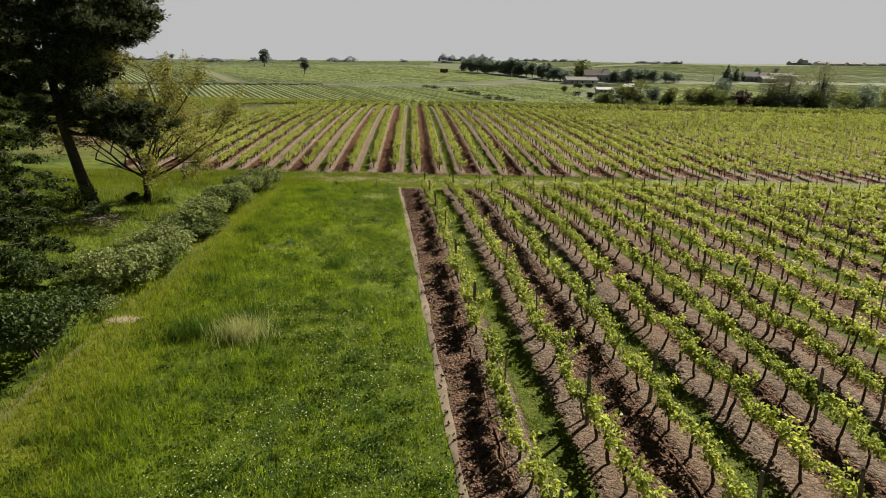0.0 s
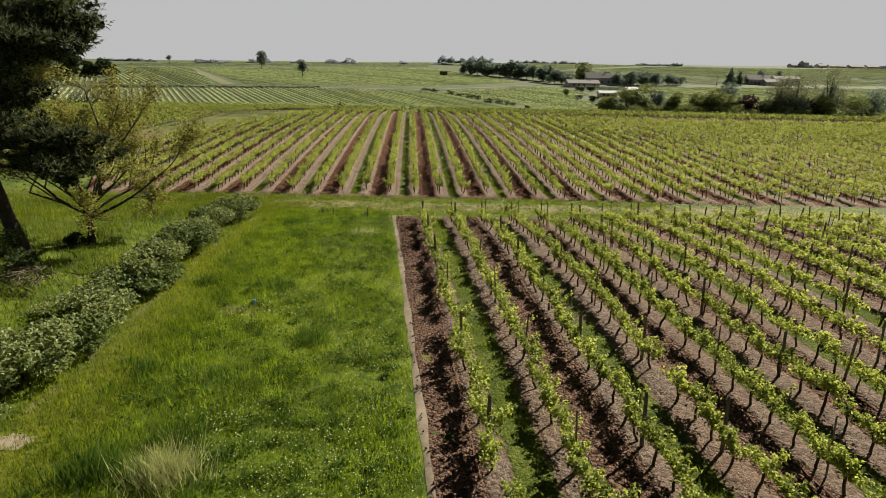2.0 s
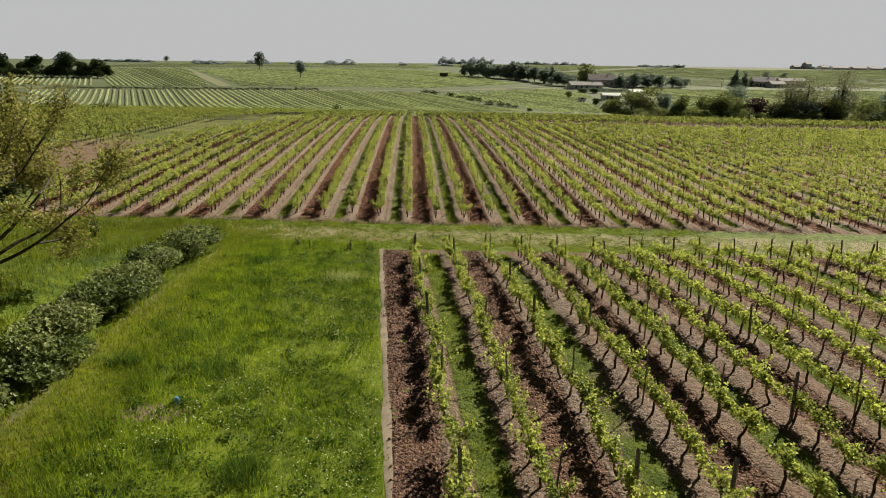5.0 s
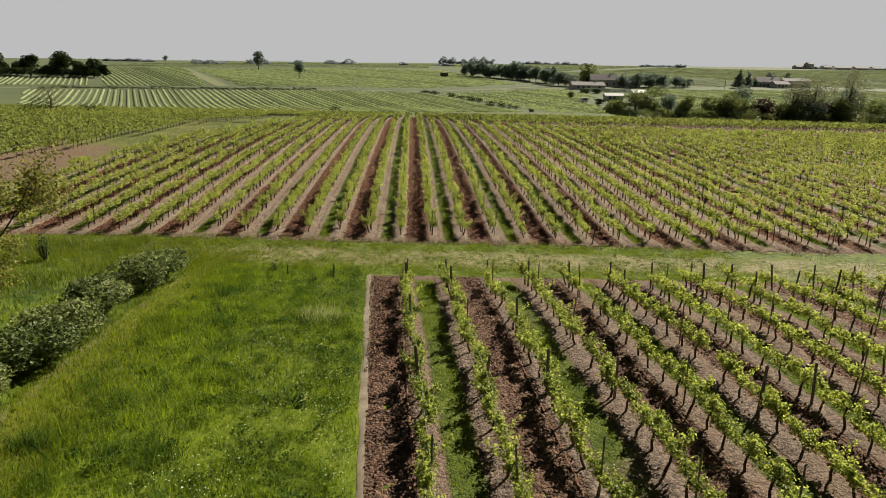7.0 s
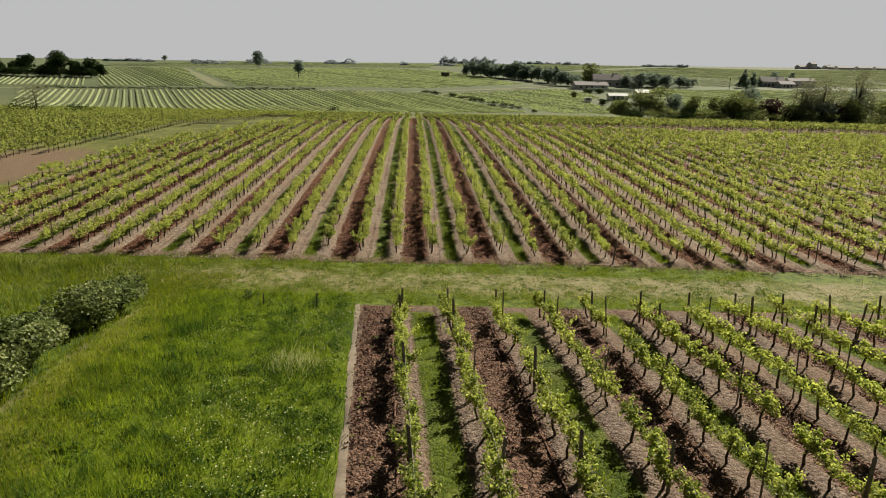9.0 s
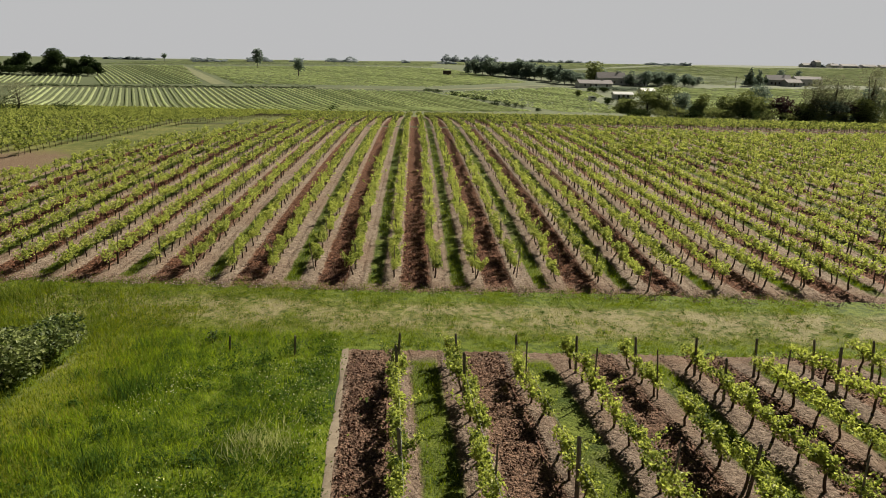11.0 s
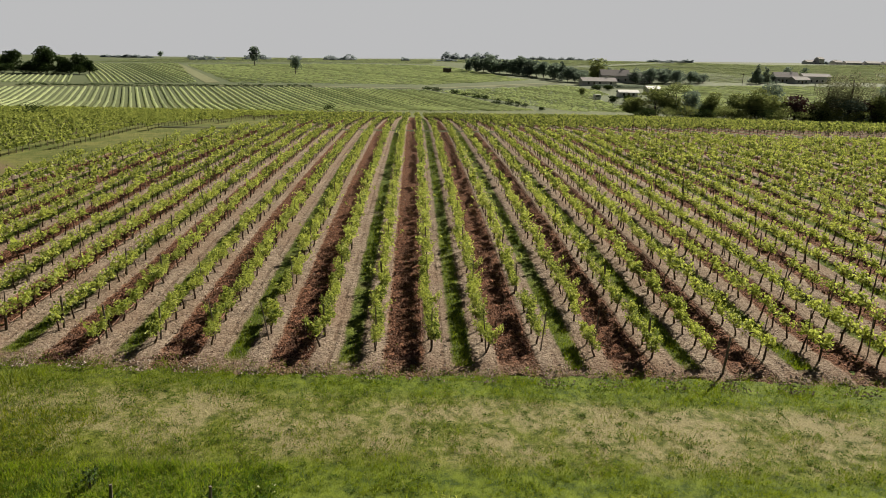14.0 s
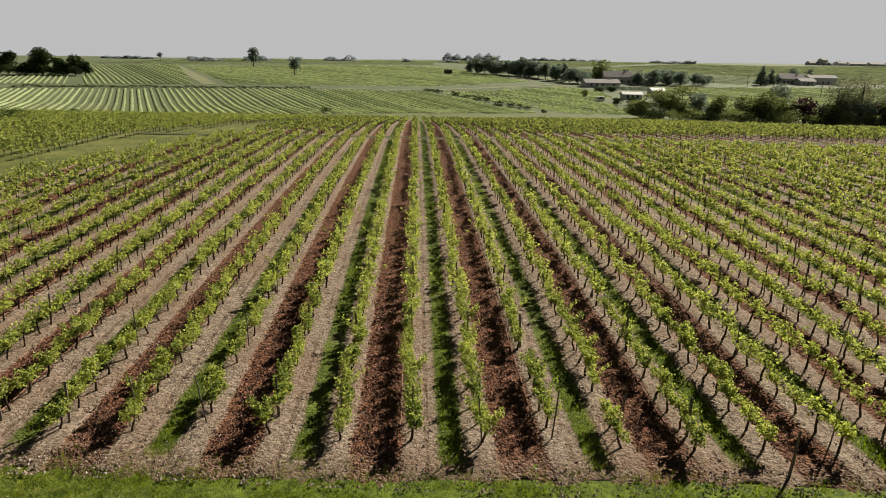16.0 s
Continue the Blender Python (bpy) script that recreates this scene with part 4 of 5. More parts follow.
hg = np.random.default_rng(31)
for i, y in enumerate((24.7, 26.6, 28.6, 30.5, 32.4, 34.4, 36.5, 38.4, 40.4, 42.3, 44.3, 46.2, 48.2, 49.9)):
    dim = i % 3 == 1
    shrub("hedge_shrub", -10.85 + hg.normal() * 0.22, y + hg.normal() * 0.2, 1.5 * hg.uniform(0.78, 1.22), 2.7 * hg.uniform(0.85, 1.15), M_HEDGE_DIM if dim else M_HEDGE, "dark green bramble shrub along the meadow hedge" if dim else "low grey-green bramble shrub along the meadow hedge", n=2600, size=0.145, length=3.9, group="hedge shrubs")
for x, y, h in ((-12.4, 24.4, 0.7), (-11.2, 22.9, 0.8), (-10.6, 21.9, 0.5), (-13.0, 26.0, 0.7), (-12.3, 29.0, 0.8)):
    shrub("weed_clump", x, y, h, 1.5, M_HEDGE, "low leafy weeds where the hedge thins out", "weeds", n=420, size=0.09, group="weeds")
shrub("dark_shrub", -10.9, 18.7, 2.3, 4.0, M_BUSH, "dark green leafy shrub at the meadow's edge", n=4200, size=0.13, stems=6)
shrub("dark_shrub", -13.6, 22.6, 1.6, 2.6, M_BUSH, "dark green leafy shrub below the spruce", n=2400, size=0.11)
for x, y, h in ((-17.6, 34.6, 1.3), (-16.0, 33.6, 0.8), (-15.4, 37.4, 0.6)):
    shrub("bramble", x, y, h, h * 1.8, M_BUSH, "dark bramble growing at the foot of the trees", n=1200, size=0.10, group="brambles")
shrub("young_shrub", -17.5, 52.0, 1.5, 1.0, M_BUSH, "small young shrub standing in the rough grass", n=300, size=0.10)
shrub("tall_weed", -5.6, 51.2, 0.5, 0.5, M_BUSH, "small dark weed beside the lane", "weeds", n=90, size=0.08)


def limbs(rng, start, way, length, radius, depth, out, tips, spread=0.75, gravity=0.0, kids=(2, 4)):
    """Branches that fork; out gathers tubes, tips the places of twigs."""
    pts, d, p = [np.array(start, float)], np.array(way, float), np.array(start, float)
    n = 4
    for i in range(n):
        d = d + rng.normal(size=3) * 0.13 + np.array([0, 0, gravity])
        d /= np.linalg.norm(d)
        p = p + d * length / n
        pts.append(p.copy())
    out.append(tube(pts, np.linspace(radius, radius * 0.55, n + 1), 5 if radius > 0.04 else 3, False))
    if depth <= 1:
        tips += pts[1:]
    if depth == 0:
        return
    for i in range(rng.integers(*kids)):
        at = pts[rng.integers(2, n + 1)]
        nd = d + rng.normal(size=3) * spread
        nd[2] += 0.1
        nd /= np.linalg.norm(nd)
        limbs(rng, at, nd, length * rng.uniform(0.55, 0.8), radius * 0.55, depth - 1, out, tips, spread, gravity, kids)


def walnut():
    g = np.random.default_rng(44)
    x0, y0 = -14.9, 37.7
    root = holder("walnut_tree", pose(x0, y0, float(H(x0, y0))))
    tagged(root, "spreading young-leafed tree with dark forked trunk in rough grass", "tree")
    part("trunk", tube([(0, 0, -0.1), (0.05, 0, 0.6), (0, 0.05, 1.15), (0.02, 0, 1.5)], [0.21, 0.15, 0.14, 0.13], 8), M_BARK, root)
    tips = []
    for i, (a, el, ln) in enumerate(((0.1, 0.42, 3.0), (0.9, 0.75, 3.1), (1.9, 0.6, 2.7), (2.8, 0.38, 3.2), (3.6, 0.5, 2.9), (4.6, 0.7, 2.7), (5.5, 0.5, 3.0), (0.4, 1.1, 3.6), (2.4, 1.25, 3.5), (0.0, 0.85, 3.5), (3.2, 0.9, 3.2))):
        w = (math.cos(a) * math.cos(el), math.sin(a) * math.cos(el), math.sin(el))
        out = []
        limbs(g, (0.02, 0, 1.25 + 0.05 * i), w, ln, 0.078, 3, out, tips, 0.6, 0.03, (2, 4))
        part("limb", join(out), M_BARK, root)
    T = np.array(tips)
    T = T[T[:, 2] > 1.05 + 0.25 * g.random(len(T))]
    n = 27000
    C = T[g.integers(0, len(T), n)] + g.normal(size=(n, 3)) * 0.17
    part("foliage", leaves(g, C, 0.115, 0.3), M_WALNUT, root)


def fluff(rng, C, S, count, length, width):
    """Needles standing out of soft clumps at C with half-axes S."""
    n = len(C) * count
    P, A = np.repeat(C, count, 0), np.repeat(S, count, 0)
    d = unit(rng, n)
    d[:, 2] = d[:, 2] * 0.9 + 0.1
    P = P + d * A * rng.uniform(0.45, 0.95, (n, 1))
    d = d + unit(rng, n) * 0.7 + (0, 0, 0.25)
    d /= np.linalg.norm(d, axis=1, keepdims=True)
    s = np.cross(d, unit(rng, n))
    s /= np.linalg.norm(s, axis=1, keepdims=True) + 1e-9
    L = (length * rng.uniform(0.6, 1.2, n))[:, None]
    V = np.empty((n, 3, 3))
    V[:, 0], V[:, 1], V[:, 2] = P - s * width, P + s * width, P + d * L
    return V.reshape(-1, 3), np.arange(n * 3).reshape(-1, 3)


def cores(rng, C, S, count, size):
    """The dense inside of the same clumps."""
    n = len(C) * count
    P = np.repeat(C, count, 0) + unit(rng, n) * np.repeat(S, count, 0) * rng.uniform(0.1, 1.0, (n, 1))
    return leaves(rng, P, size, 0.3)


def pine(x0, y0, seed, low):
    g = np.random.default_rng(seed)
    root = holder("pine_tree", pose(x0, y0, float(H(x0, y0))))
    tagged(root, "tall dark pine with a leaning bare lower trunk", "tree")
    tr = np.array([(0, 0, -0.1), (-0.5, 0, 1.8), (-1.0, 0, 4.0), (-1.4, 0.1, 7.0), (-1.5, 0.1, 10.5), (-1.4, 0, 15.0)])
    part("trunk", tube(tr, [0.40, 0.29, 0.25, 0.20, 0.14, 0.05], 9), M_BARK, root)
    C, S = [], []
    count = 56 if seed == 52 else 44
    boughs = []
    for i in range(count):
        z = low + (14.6 - low) * (i / count) + g.uniform(-0.3, 0.3)
        a = i * 2.4 + g.uniform(-0.4, 0.4)
        wide = np.interp(z, [4.6, 6.5, 9, 12, 15], [2.6, 3.2, 4.2, 4.4, 3.0])
        boughs.append((z, a, wide * g.uniform(0.85, 1.1) * (1.0 if math.cos(a) > 0.2 else 1.2)))
    if seed == 52:
        # the long side of the crown, and one low bough
        boughs += [(8.3 + 3.2 * q / 22, g.uniform(-0.55, 0.45), np.interp(q, [0, 5, 14, 22], [4.9, 5.7, 5.6, 4.2]) * g.uniform(0.86, 1.03)) for q in range(22)]
        boughs += [(4.0 + 1.7 * q / 9, g.uniform(-0.40, 0.02), g.uniform(4.7, 5.3)) for q in range(9)]
    for z, a, ln in boughs:
        out = []
        long_low = seed == 52 and z < 6 and ln > 4.65
        s = np.array([np.interp(z, tr[:, 2], tr[:, 0]), 0.05, z])
        w = np.array([math.cos(a), math.sin(a), g.uniform(-0.10, 0.06) if ln > 4.6 else g.uniform(-0.06, 0.22)])
        pts = [s]
        for q in range(5):
            w = w + g.normal(size=3) * 0.09 + (0, 0, 0.0 if ln > 4.6 else 0.05)
            w /= np.linalg.norm(w)
            pts.append(pts[-1] + w * ln / 5)
        out.append(tube(pts, np.linspace(0.085, 0.02, 6), 5, False))
        for q in range(10):
            f = (2.6 if long_low else 1.4) + (2.4 if long_low else 3.6) * (q + g.uniform(0, 1)) / 10
            k = int(min(f, 4.99))
            e = pts[k] + (pts[k + 1] - pts[k]) * (f - k) + g.normal(size=3) * (0.42, 0.42, 0.16) + (0, 0, 0.16)
            out.append(tube([pts[k], e], [0.022, 0.008], 3, False))
            C.append(e)
            S.append((1, 1, 0.62) * np.array(g.uniform(0.42, 0.72)))
        part("limb", join(out), M_BARK, root)
    C, S = np.array(C), np.array(S)
    part("foliage", fluff(g, C, S, 120, 0.25, 0.020), M_PINE, root)
    part("inner_foliage", cores(g, C, S * 0.82, 32, 0.26), M_PINESHADE, root)


def spruce():
    g = np.random.default_rng(57)
    x0, y0 = -15.6, 23.4
    root = holder("spruce_tree", pose(x0, y0, float(H(x0, y0))))
    tagged(root, "dense dark green spruce with drooping branches", "tree")
    part("trunk", tube([(0, 0, -0.1), (0, 0.05, 4), (0.03, 0, 11.0)], [0.26, 0.16, 0.04], 7), M_BARK, root)
    C, S = [], []
    for i in range(84):
        out = []
        z = 0.7 + 10.0 * i / 84
        a = i * 2.39
        ln = np.interp(z, [0.7, 4, 10.7], [3.4, 3.2, 0.5]) * g.uniform(0.85, 1.1)
        e = np.array([math.cos(a) * ln, math.sin(a) * ln, z - 0.25 * ln + 0.25])
        m = np.array([math.cos(a) * ln * 0.5, math.sin(a) * ln * 0.5, z - 0.02 * ln])
        out.append(tube([(0, 0, z), m, e], [0.045, 0.03, 0.008], 4, False))
        for q in range(int(3 + 2.6 * ln)):
            t = g.uniform(0.25, 1.0)
            k = (1 - t) ** 2 * np.array([0, 0, z]) + 2 * t * (1 - t) * m + t * t * e
            C.append(k + g.normal(size=3) * (0.22, 0.22, 0.08) * (1.2 - 0.5 * t) - (0, 0, 0.08))
            S.append((1, 1, 0.42) * np.array(g.uniform(0.28, 0.5)))
        part("limb", join(out), M_BARK, root)
    C, S = np.array(C), np.array(S)
    part("foliage", fluff(g, C, S, 70, 0.15, 0.016), M_SPRUCE, root)
    part("inner_foliage", cores(g, C, S * 0.8, 18, 0.20), M_PINESHADE, root)


walnut()
pine(-16.9, 35.6, 52, 4.6)
pine(-21.8, 37.5, 53, 3.5)
spruce()


def brush():
    g = np.random.default_rng(61)
    x0, y0 = -14.7, 31.6
    root = holder("brush_pile", pose(x0, y0, float(H(x0, y0))))
    tagged(root, "heap of dead cut branches under the pine", "brush pile")
    for i in range(70):
        a, r = g.uniform(0, 6.28), g.uniform(0.6, 1.7)
        q = np.array([g.normal() * 0.8, g.normal() * 0.6, g.uniform(0.05, 0.45)])
        d = np.array([math.cos(a), math.sin(a), g.normal() * 0.12]) * r * 0.5
        part("branch", tube([q - d, q + g.normal(size=3) * 0.06, q + d], [0.022, 0.016, 0.006], 4, False), M_STICK, root)


brush()

for x, y, hgt in ((-2.45, 50.2, 0.72), (-4.8, 50.5, 0.58)):
    ob = part("wooden_stake", tube([(0, 0, -0.1), (0.01, 0, hgt * 0.6), (0.03, 0.01, hgt)], [0.045, 0.042, 0.035], 6), M_POST)
    ob.matrix_basis = pose(x, y, float(H(x, y)))
    tagged(ob, "grey weathered stake standing in the meadow grass", "stake", "meadow stakes")
ob = part("marker_post", tube([(0, 0, -0.05), (0, 0, 0.24), (0, 0, 0.28)], [0.075, 0.075, 0.05], 8), M_BLUE)
ob.matrix_basis = pose(-5.7, 31.0, float(H(-5.7, 31.0)))
tagged(ob, "short bright blue marker post in a bare patch", "marker post")


def patch(name, x, y, rx, ry, mat, label, seed, dz=0.03):
    g = np.random.default_rng(seed)
    n = 22
    V, F = [(x, y, float(H(x, y)) + dz + 0.01)], []
    for ring in (0.55, 1.0):
        for i in range(n):
            a = 2 * math.pi * i / n
            r = ring * (1 + g.normal() * 0.13)
            px, py = x + rx * r * math.cos(a), y + ry * r * math.sin(a)
            V.append((px, py, float(H(px, py)) + (dz if ring < 1 else 0.004)))
    for i in range(n):
        j = (i + 1) % n
        F += [(0, 1 + i, 1 + j), (1 + i, 1 + n + i, 1 + n + j, 1 + j)]
    tagged(part(name, (V, F), mat, None, "", True), label, "soil", kind="structure")


patch("bare_patch", -6.2, 30.6, 1.0, 0.55, M_BROWN, "bare worn patch in the meadow", 3)
patch("bare_patch", -9.6, 21.3, 0.6, 0.4, M_PALE, "bare worn patch beside the hedge", 4)

# ---------- distant fields ----------
def inside(poly, x, y):
    ok = np.zeros(len(x), bool)
    n = len(poly)
    for i in range(n):
        (x0, y0), (x1, y1) = poly[i], poly[(i + 1) % n]
        if y0 == y1:
            continue
        c = ((y0 > y) != (y1 > y)) & (x < (x1 - x0) * (y - y0) / (y1 - y0) + x0)
        ok ^= c
    return ok


def vine_field(poly, yaw, spacing, label, seed, w=0.50, h=0.46, gap=2.6, low=0.7):
    """Distant vine rows as low ridges of foliage, row by row."""
    g = np.random.default_rng(seed)
    d = np.array([-math.sin(radians(yaw)), math.cos(radians(yaw))])
    nrm = np.array([d[1], -d[0]])
    P = np.array(poly, float)
    s0, s1 = (P @ nrm).min(), (P @ nrm).max()
    t0, t1 = (P @ d).min(), (P @ d).max()
    V, F = [], []
    t = np.arange(t0, t1, gap)
    for s in np.arange(s0, s1, spacing):
        xy = s * nrm + t[:, None] * d
        ok = inside(poly, xy[:, 0], xy[:, 1])
        z = H(xy[:, 0], xy[:, 1])
        run = np.flatnonzero(ok[:-1] & ok[1:])
        if not len(run):
            continue
        base = len(V)
        jit = g.uniform(low, 1.2, len(t))
        for i in range(len(t)):
            c = np.array([*xy[i], z[i]])
            a = np.array([*nrm, 0]) * w * jit[i]
            V += [c - a + (0, 0, 0.1), c - a * 0.8 + (0, 0, h * 0.9 * min(1, jit[i])), c + (0, 0, h * 1.1 * jit[i]), c + a * 0.8 + (0, 0, h * 0.9 * min(1, jit[i])), c + a + (0, 0, 0.1)]
        for i in run:
            if not ok[i - 1] or i == 0:
                F.append(tuple(base + i * 5 + j for j in (4, 3, 2, 1, 0)))
            for j in range(4):
                p = base + i * 5 + j
                F.append((p, p + 1, p + 6, p + 5))
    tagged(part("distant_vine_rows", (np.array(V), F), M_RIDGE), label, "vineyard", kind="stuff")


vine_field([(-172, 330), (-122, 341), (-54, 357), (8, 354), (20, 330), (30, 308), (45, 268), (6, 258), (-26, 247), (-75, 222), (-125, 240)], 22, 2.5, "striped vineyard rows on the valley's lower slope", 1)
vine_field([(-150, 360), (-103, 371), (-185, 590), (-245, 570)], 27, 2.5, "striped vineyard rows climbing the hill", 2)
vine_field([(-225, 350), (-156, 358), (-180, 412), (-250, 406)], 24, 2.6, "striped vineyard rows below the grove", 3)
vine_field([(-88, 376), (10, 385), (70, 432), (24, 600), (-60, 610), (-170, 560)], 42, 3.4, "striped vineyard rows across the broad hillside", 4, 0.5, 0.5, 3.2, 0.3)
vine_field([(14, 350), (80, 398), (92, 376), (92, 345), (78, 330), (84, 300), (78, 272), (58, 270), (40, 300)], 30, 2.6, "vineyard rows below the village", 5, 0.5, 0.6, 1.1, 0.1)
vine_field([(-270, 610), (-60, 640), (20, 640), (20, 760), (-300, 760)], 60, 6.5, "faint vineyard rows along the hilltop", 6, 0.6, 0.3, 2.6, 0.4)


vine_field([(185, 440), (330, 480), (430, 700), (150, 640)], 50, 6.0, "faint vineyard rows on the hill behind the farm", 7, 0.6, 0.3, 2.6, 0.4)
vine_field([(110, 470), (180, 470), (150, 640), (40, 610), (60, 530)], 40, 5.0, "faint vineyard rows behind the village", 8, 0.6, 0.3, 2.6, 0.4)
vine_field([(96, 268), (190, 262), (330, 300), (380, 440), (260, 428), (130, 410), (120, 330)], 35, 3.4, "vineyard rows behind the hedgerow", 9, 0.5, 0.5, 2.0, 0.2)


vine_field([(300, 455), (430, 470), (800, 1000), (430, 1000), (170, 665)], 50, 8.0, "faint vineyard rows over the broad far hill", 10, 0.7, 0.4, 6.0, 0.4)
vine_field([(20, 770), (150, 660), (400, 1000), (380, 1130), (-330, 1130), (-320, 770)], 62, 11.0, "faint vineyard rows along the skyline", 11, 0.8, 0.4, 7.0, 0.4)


def lane(name, pts, width, mat, label, dz=0.12):
    P = np.array(pts, float)
    t = np.linspace(0, len(P) - 1, len(P) * 8)
    x = np.interp(t, range(len(P)), P[:, 0])
    y = np.interp(t, range(len(P)), P[:, 1])
    dx, dy = np.gradient(x), np.gradient(y)
    l = np.hypot(dx, dy)
    ox, oy = -dy / l * width / 2, dx / l * width / 2
    tagged(sheet(name, np.stack([x - ox, x + ox], 1), np.stack([y - oy, y + oy], 1), mat, dz), label, "lane", kind="structure")


M_LANE = plain("grassy_track", (0.11, 0.122, 0.055), (0.20, 0.205, 0.11), 0.3, 0.95)
# turf darkened to paint the shadowed gap between the vine rows
M_SHADETURF = plain("shaded_track_turf", (0.035, 0.045, 0.014), (0.10, 0.10, 0.045), 0.8, 0.95)
lane("far_lane", [(-230, 340), (-172, 338), (-122, 347), (-54, 364), (9, 363), (86, 420)], 4.5, M_LANE, "pale grassy track between distant fields")
lane("far_lane", [(-96, 374), (-112, 410), (-190, 592)], 7, M_LANE, "pale grassy track climbing the hill")
lane("far_lane", [(20, 372), (60, 392), (100, 410)], 3.0, M_LANE, "pale track towards the village")
lane("cross_track", [(-31, 125.3), (10, 125.2), (60, 125.2), (110, 125.2)], 1.8, M_SHADETURF, "grassy cross track through the vineyard, gap shade in its colour", 0.07)


# ---------- distant trees ----------
def far_tree(name, x, y, h, w, mat, label, n=420, trunk=0.2, size=None, group="", category="tree", cone=False, seed=0):
    g = np.random.default_rng(seed + int(abs(x * 31) + abs(y * 17)))
    root = holder(name, pose(x, y, float(H(x, y))))
    tagged(root, label, category, group)
    wood = [tube([(0, 0, -0.3), (g.normal() * 0.1, 0, h * 0.45), (g.normal() * 0.2, 0, h * 0.8)], [0.03 * h, 0.02 * h, 0.006 * h], 5)]
    blobs = []
    if cone:
        for i in range(9):
            z = h * (0.12 + 0.86 * i / 9)
            r = w / 2 * (1 - i / 9.5)
            blobs.append((g.normal() * 0.05 * w, g.normal() * 0.05 * w, z, r, r, h * 0.09))
    else:
        for i in range(13):
            a, r = g.uniform(0, 6.28), w / 2 * g.uniform(0.15, 0.72)
            z = h * g.uniform(trunk + 0.12, 0.88)
            if z > 0.7 * h:
                r *= 0.6
            s = g.uniform(0.24, 0.38)
            blobs.append((math.cos(a) * r, math.sin(a) * r, z, w * s, w * s, h * 0.20 * g.uniform(0.8, 1.3)))
            if i < 5:
                wood.append(tube([(0, 0, h * trunk), (math.cos(a) * r * 0.5, math.sin(a) * r * 0.5, (h * trunk + z) / 2), (math.cos(a) * r, math.sin(a) * r, z)], [0.012 * h, 0.009 * h, 0.003 * h], 4, False))
        blobs.append((0, 0, h * 0.9, w * 0.16, w * 0.16, h * 0.1))
    part("trunk", join(wood), M_BARK, root)
    C = blob_points(g, int(n * 2.6), blobs)
    part("crown", leaves(g, C, (size or max(0.35, 0.065 * (h + w))) * 0.72, 0.7, 0.9, 0.3), mat, root)
    return root


for x, y, h, w in ((-236, 424, 12, 9), (-229, 428, 7, 8), (-224, 425, 8, 8), (-217, 421.4, 11.3, 10), (-207, 419, 6, 8), (-202, 421, 9, 8), (-197, 417, 13.6, 13), (-190, 419.6, 8.5, 9), (-186, 416, 8, 8), (-180, 417, 10.2, 10), (-175, 418, 7, 6)):
    far_tree("grove_tree", x, y, h, w, M_GROVE, "dark leafy tree in a hillside grove", 650, 0.12, group="grove trees")
for x in range(-262, -176, 7):
    far_tree("grove_bush", x, 413, 5.0, 9.5, M_GROVE, "dark undergrowth bush along the grove's edge", 260, 0.05, category="bush", group="grove bushes")
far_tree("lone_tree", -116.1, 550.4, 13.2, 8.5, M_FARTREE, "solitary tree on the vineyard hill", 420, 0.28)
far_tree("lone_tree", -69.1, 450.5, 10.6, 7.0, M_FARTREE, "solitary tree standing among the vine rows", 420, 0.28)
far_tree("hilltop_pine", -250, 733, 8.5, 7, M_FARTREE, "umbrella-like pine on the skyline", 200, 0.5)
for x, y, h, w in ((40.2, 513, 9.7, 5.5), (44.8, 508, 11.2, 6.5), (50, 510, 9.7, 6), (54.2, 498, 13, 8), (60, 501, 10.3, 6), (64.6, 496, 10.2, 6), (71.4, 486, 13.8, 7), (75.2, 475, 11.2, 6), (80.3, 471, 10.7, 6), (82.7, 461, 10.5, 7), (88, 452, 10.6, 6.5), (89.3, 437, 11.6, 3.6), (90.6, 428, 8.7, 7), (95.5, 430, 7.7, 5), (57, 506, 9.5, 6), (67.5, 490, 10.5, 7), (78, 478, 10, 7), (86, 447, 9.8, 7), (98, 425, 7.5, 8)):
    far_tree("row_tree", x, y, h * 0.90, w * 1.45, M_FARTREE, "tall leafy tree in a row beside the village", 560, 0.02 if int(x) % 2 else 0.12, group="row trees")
for x, y, h, w in ((8.3, 355, 1.7, 4), (12.3, 350, 1.7, 4.5), (19.8, 336, 2, 4), (24.7, 325.5, 1.8, 4), (28.7, 318, 2.1, 4.5), (31.2, 310.5, 1.8, 3.2), (34.4, 294, 2.4, 4.2), (38, 292.6, 2.4, 3.6), (40.7, 286.6, 2.0, 2.6), (42.8, 283, 1.6, 2.6), (46.9, 273, 1.1, 2), (-25.3, 253, 2.2, 2.8)):
    far_tree("hedge_bush", x, y, h, w * 1.4, M_GROVE, "dark rounded bush along a field boundary", 150, 0.05, category="bush", group="boundary bushes")
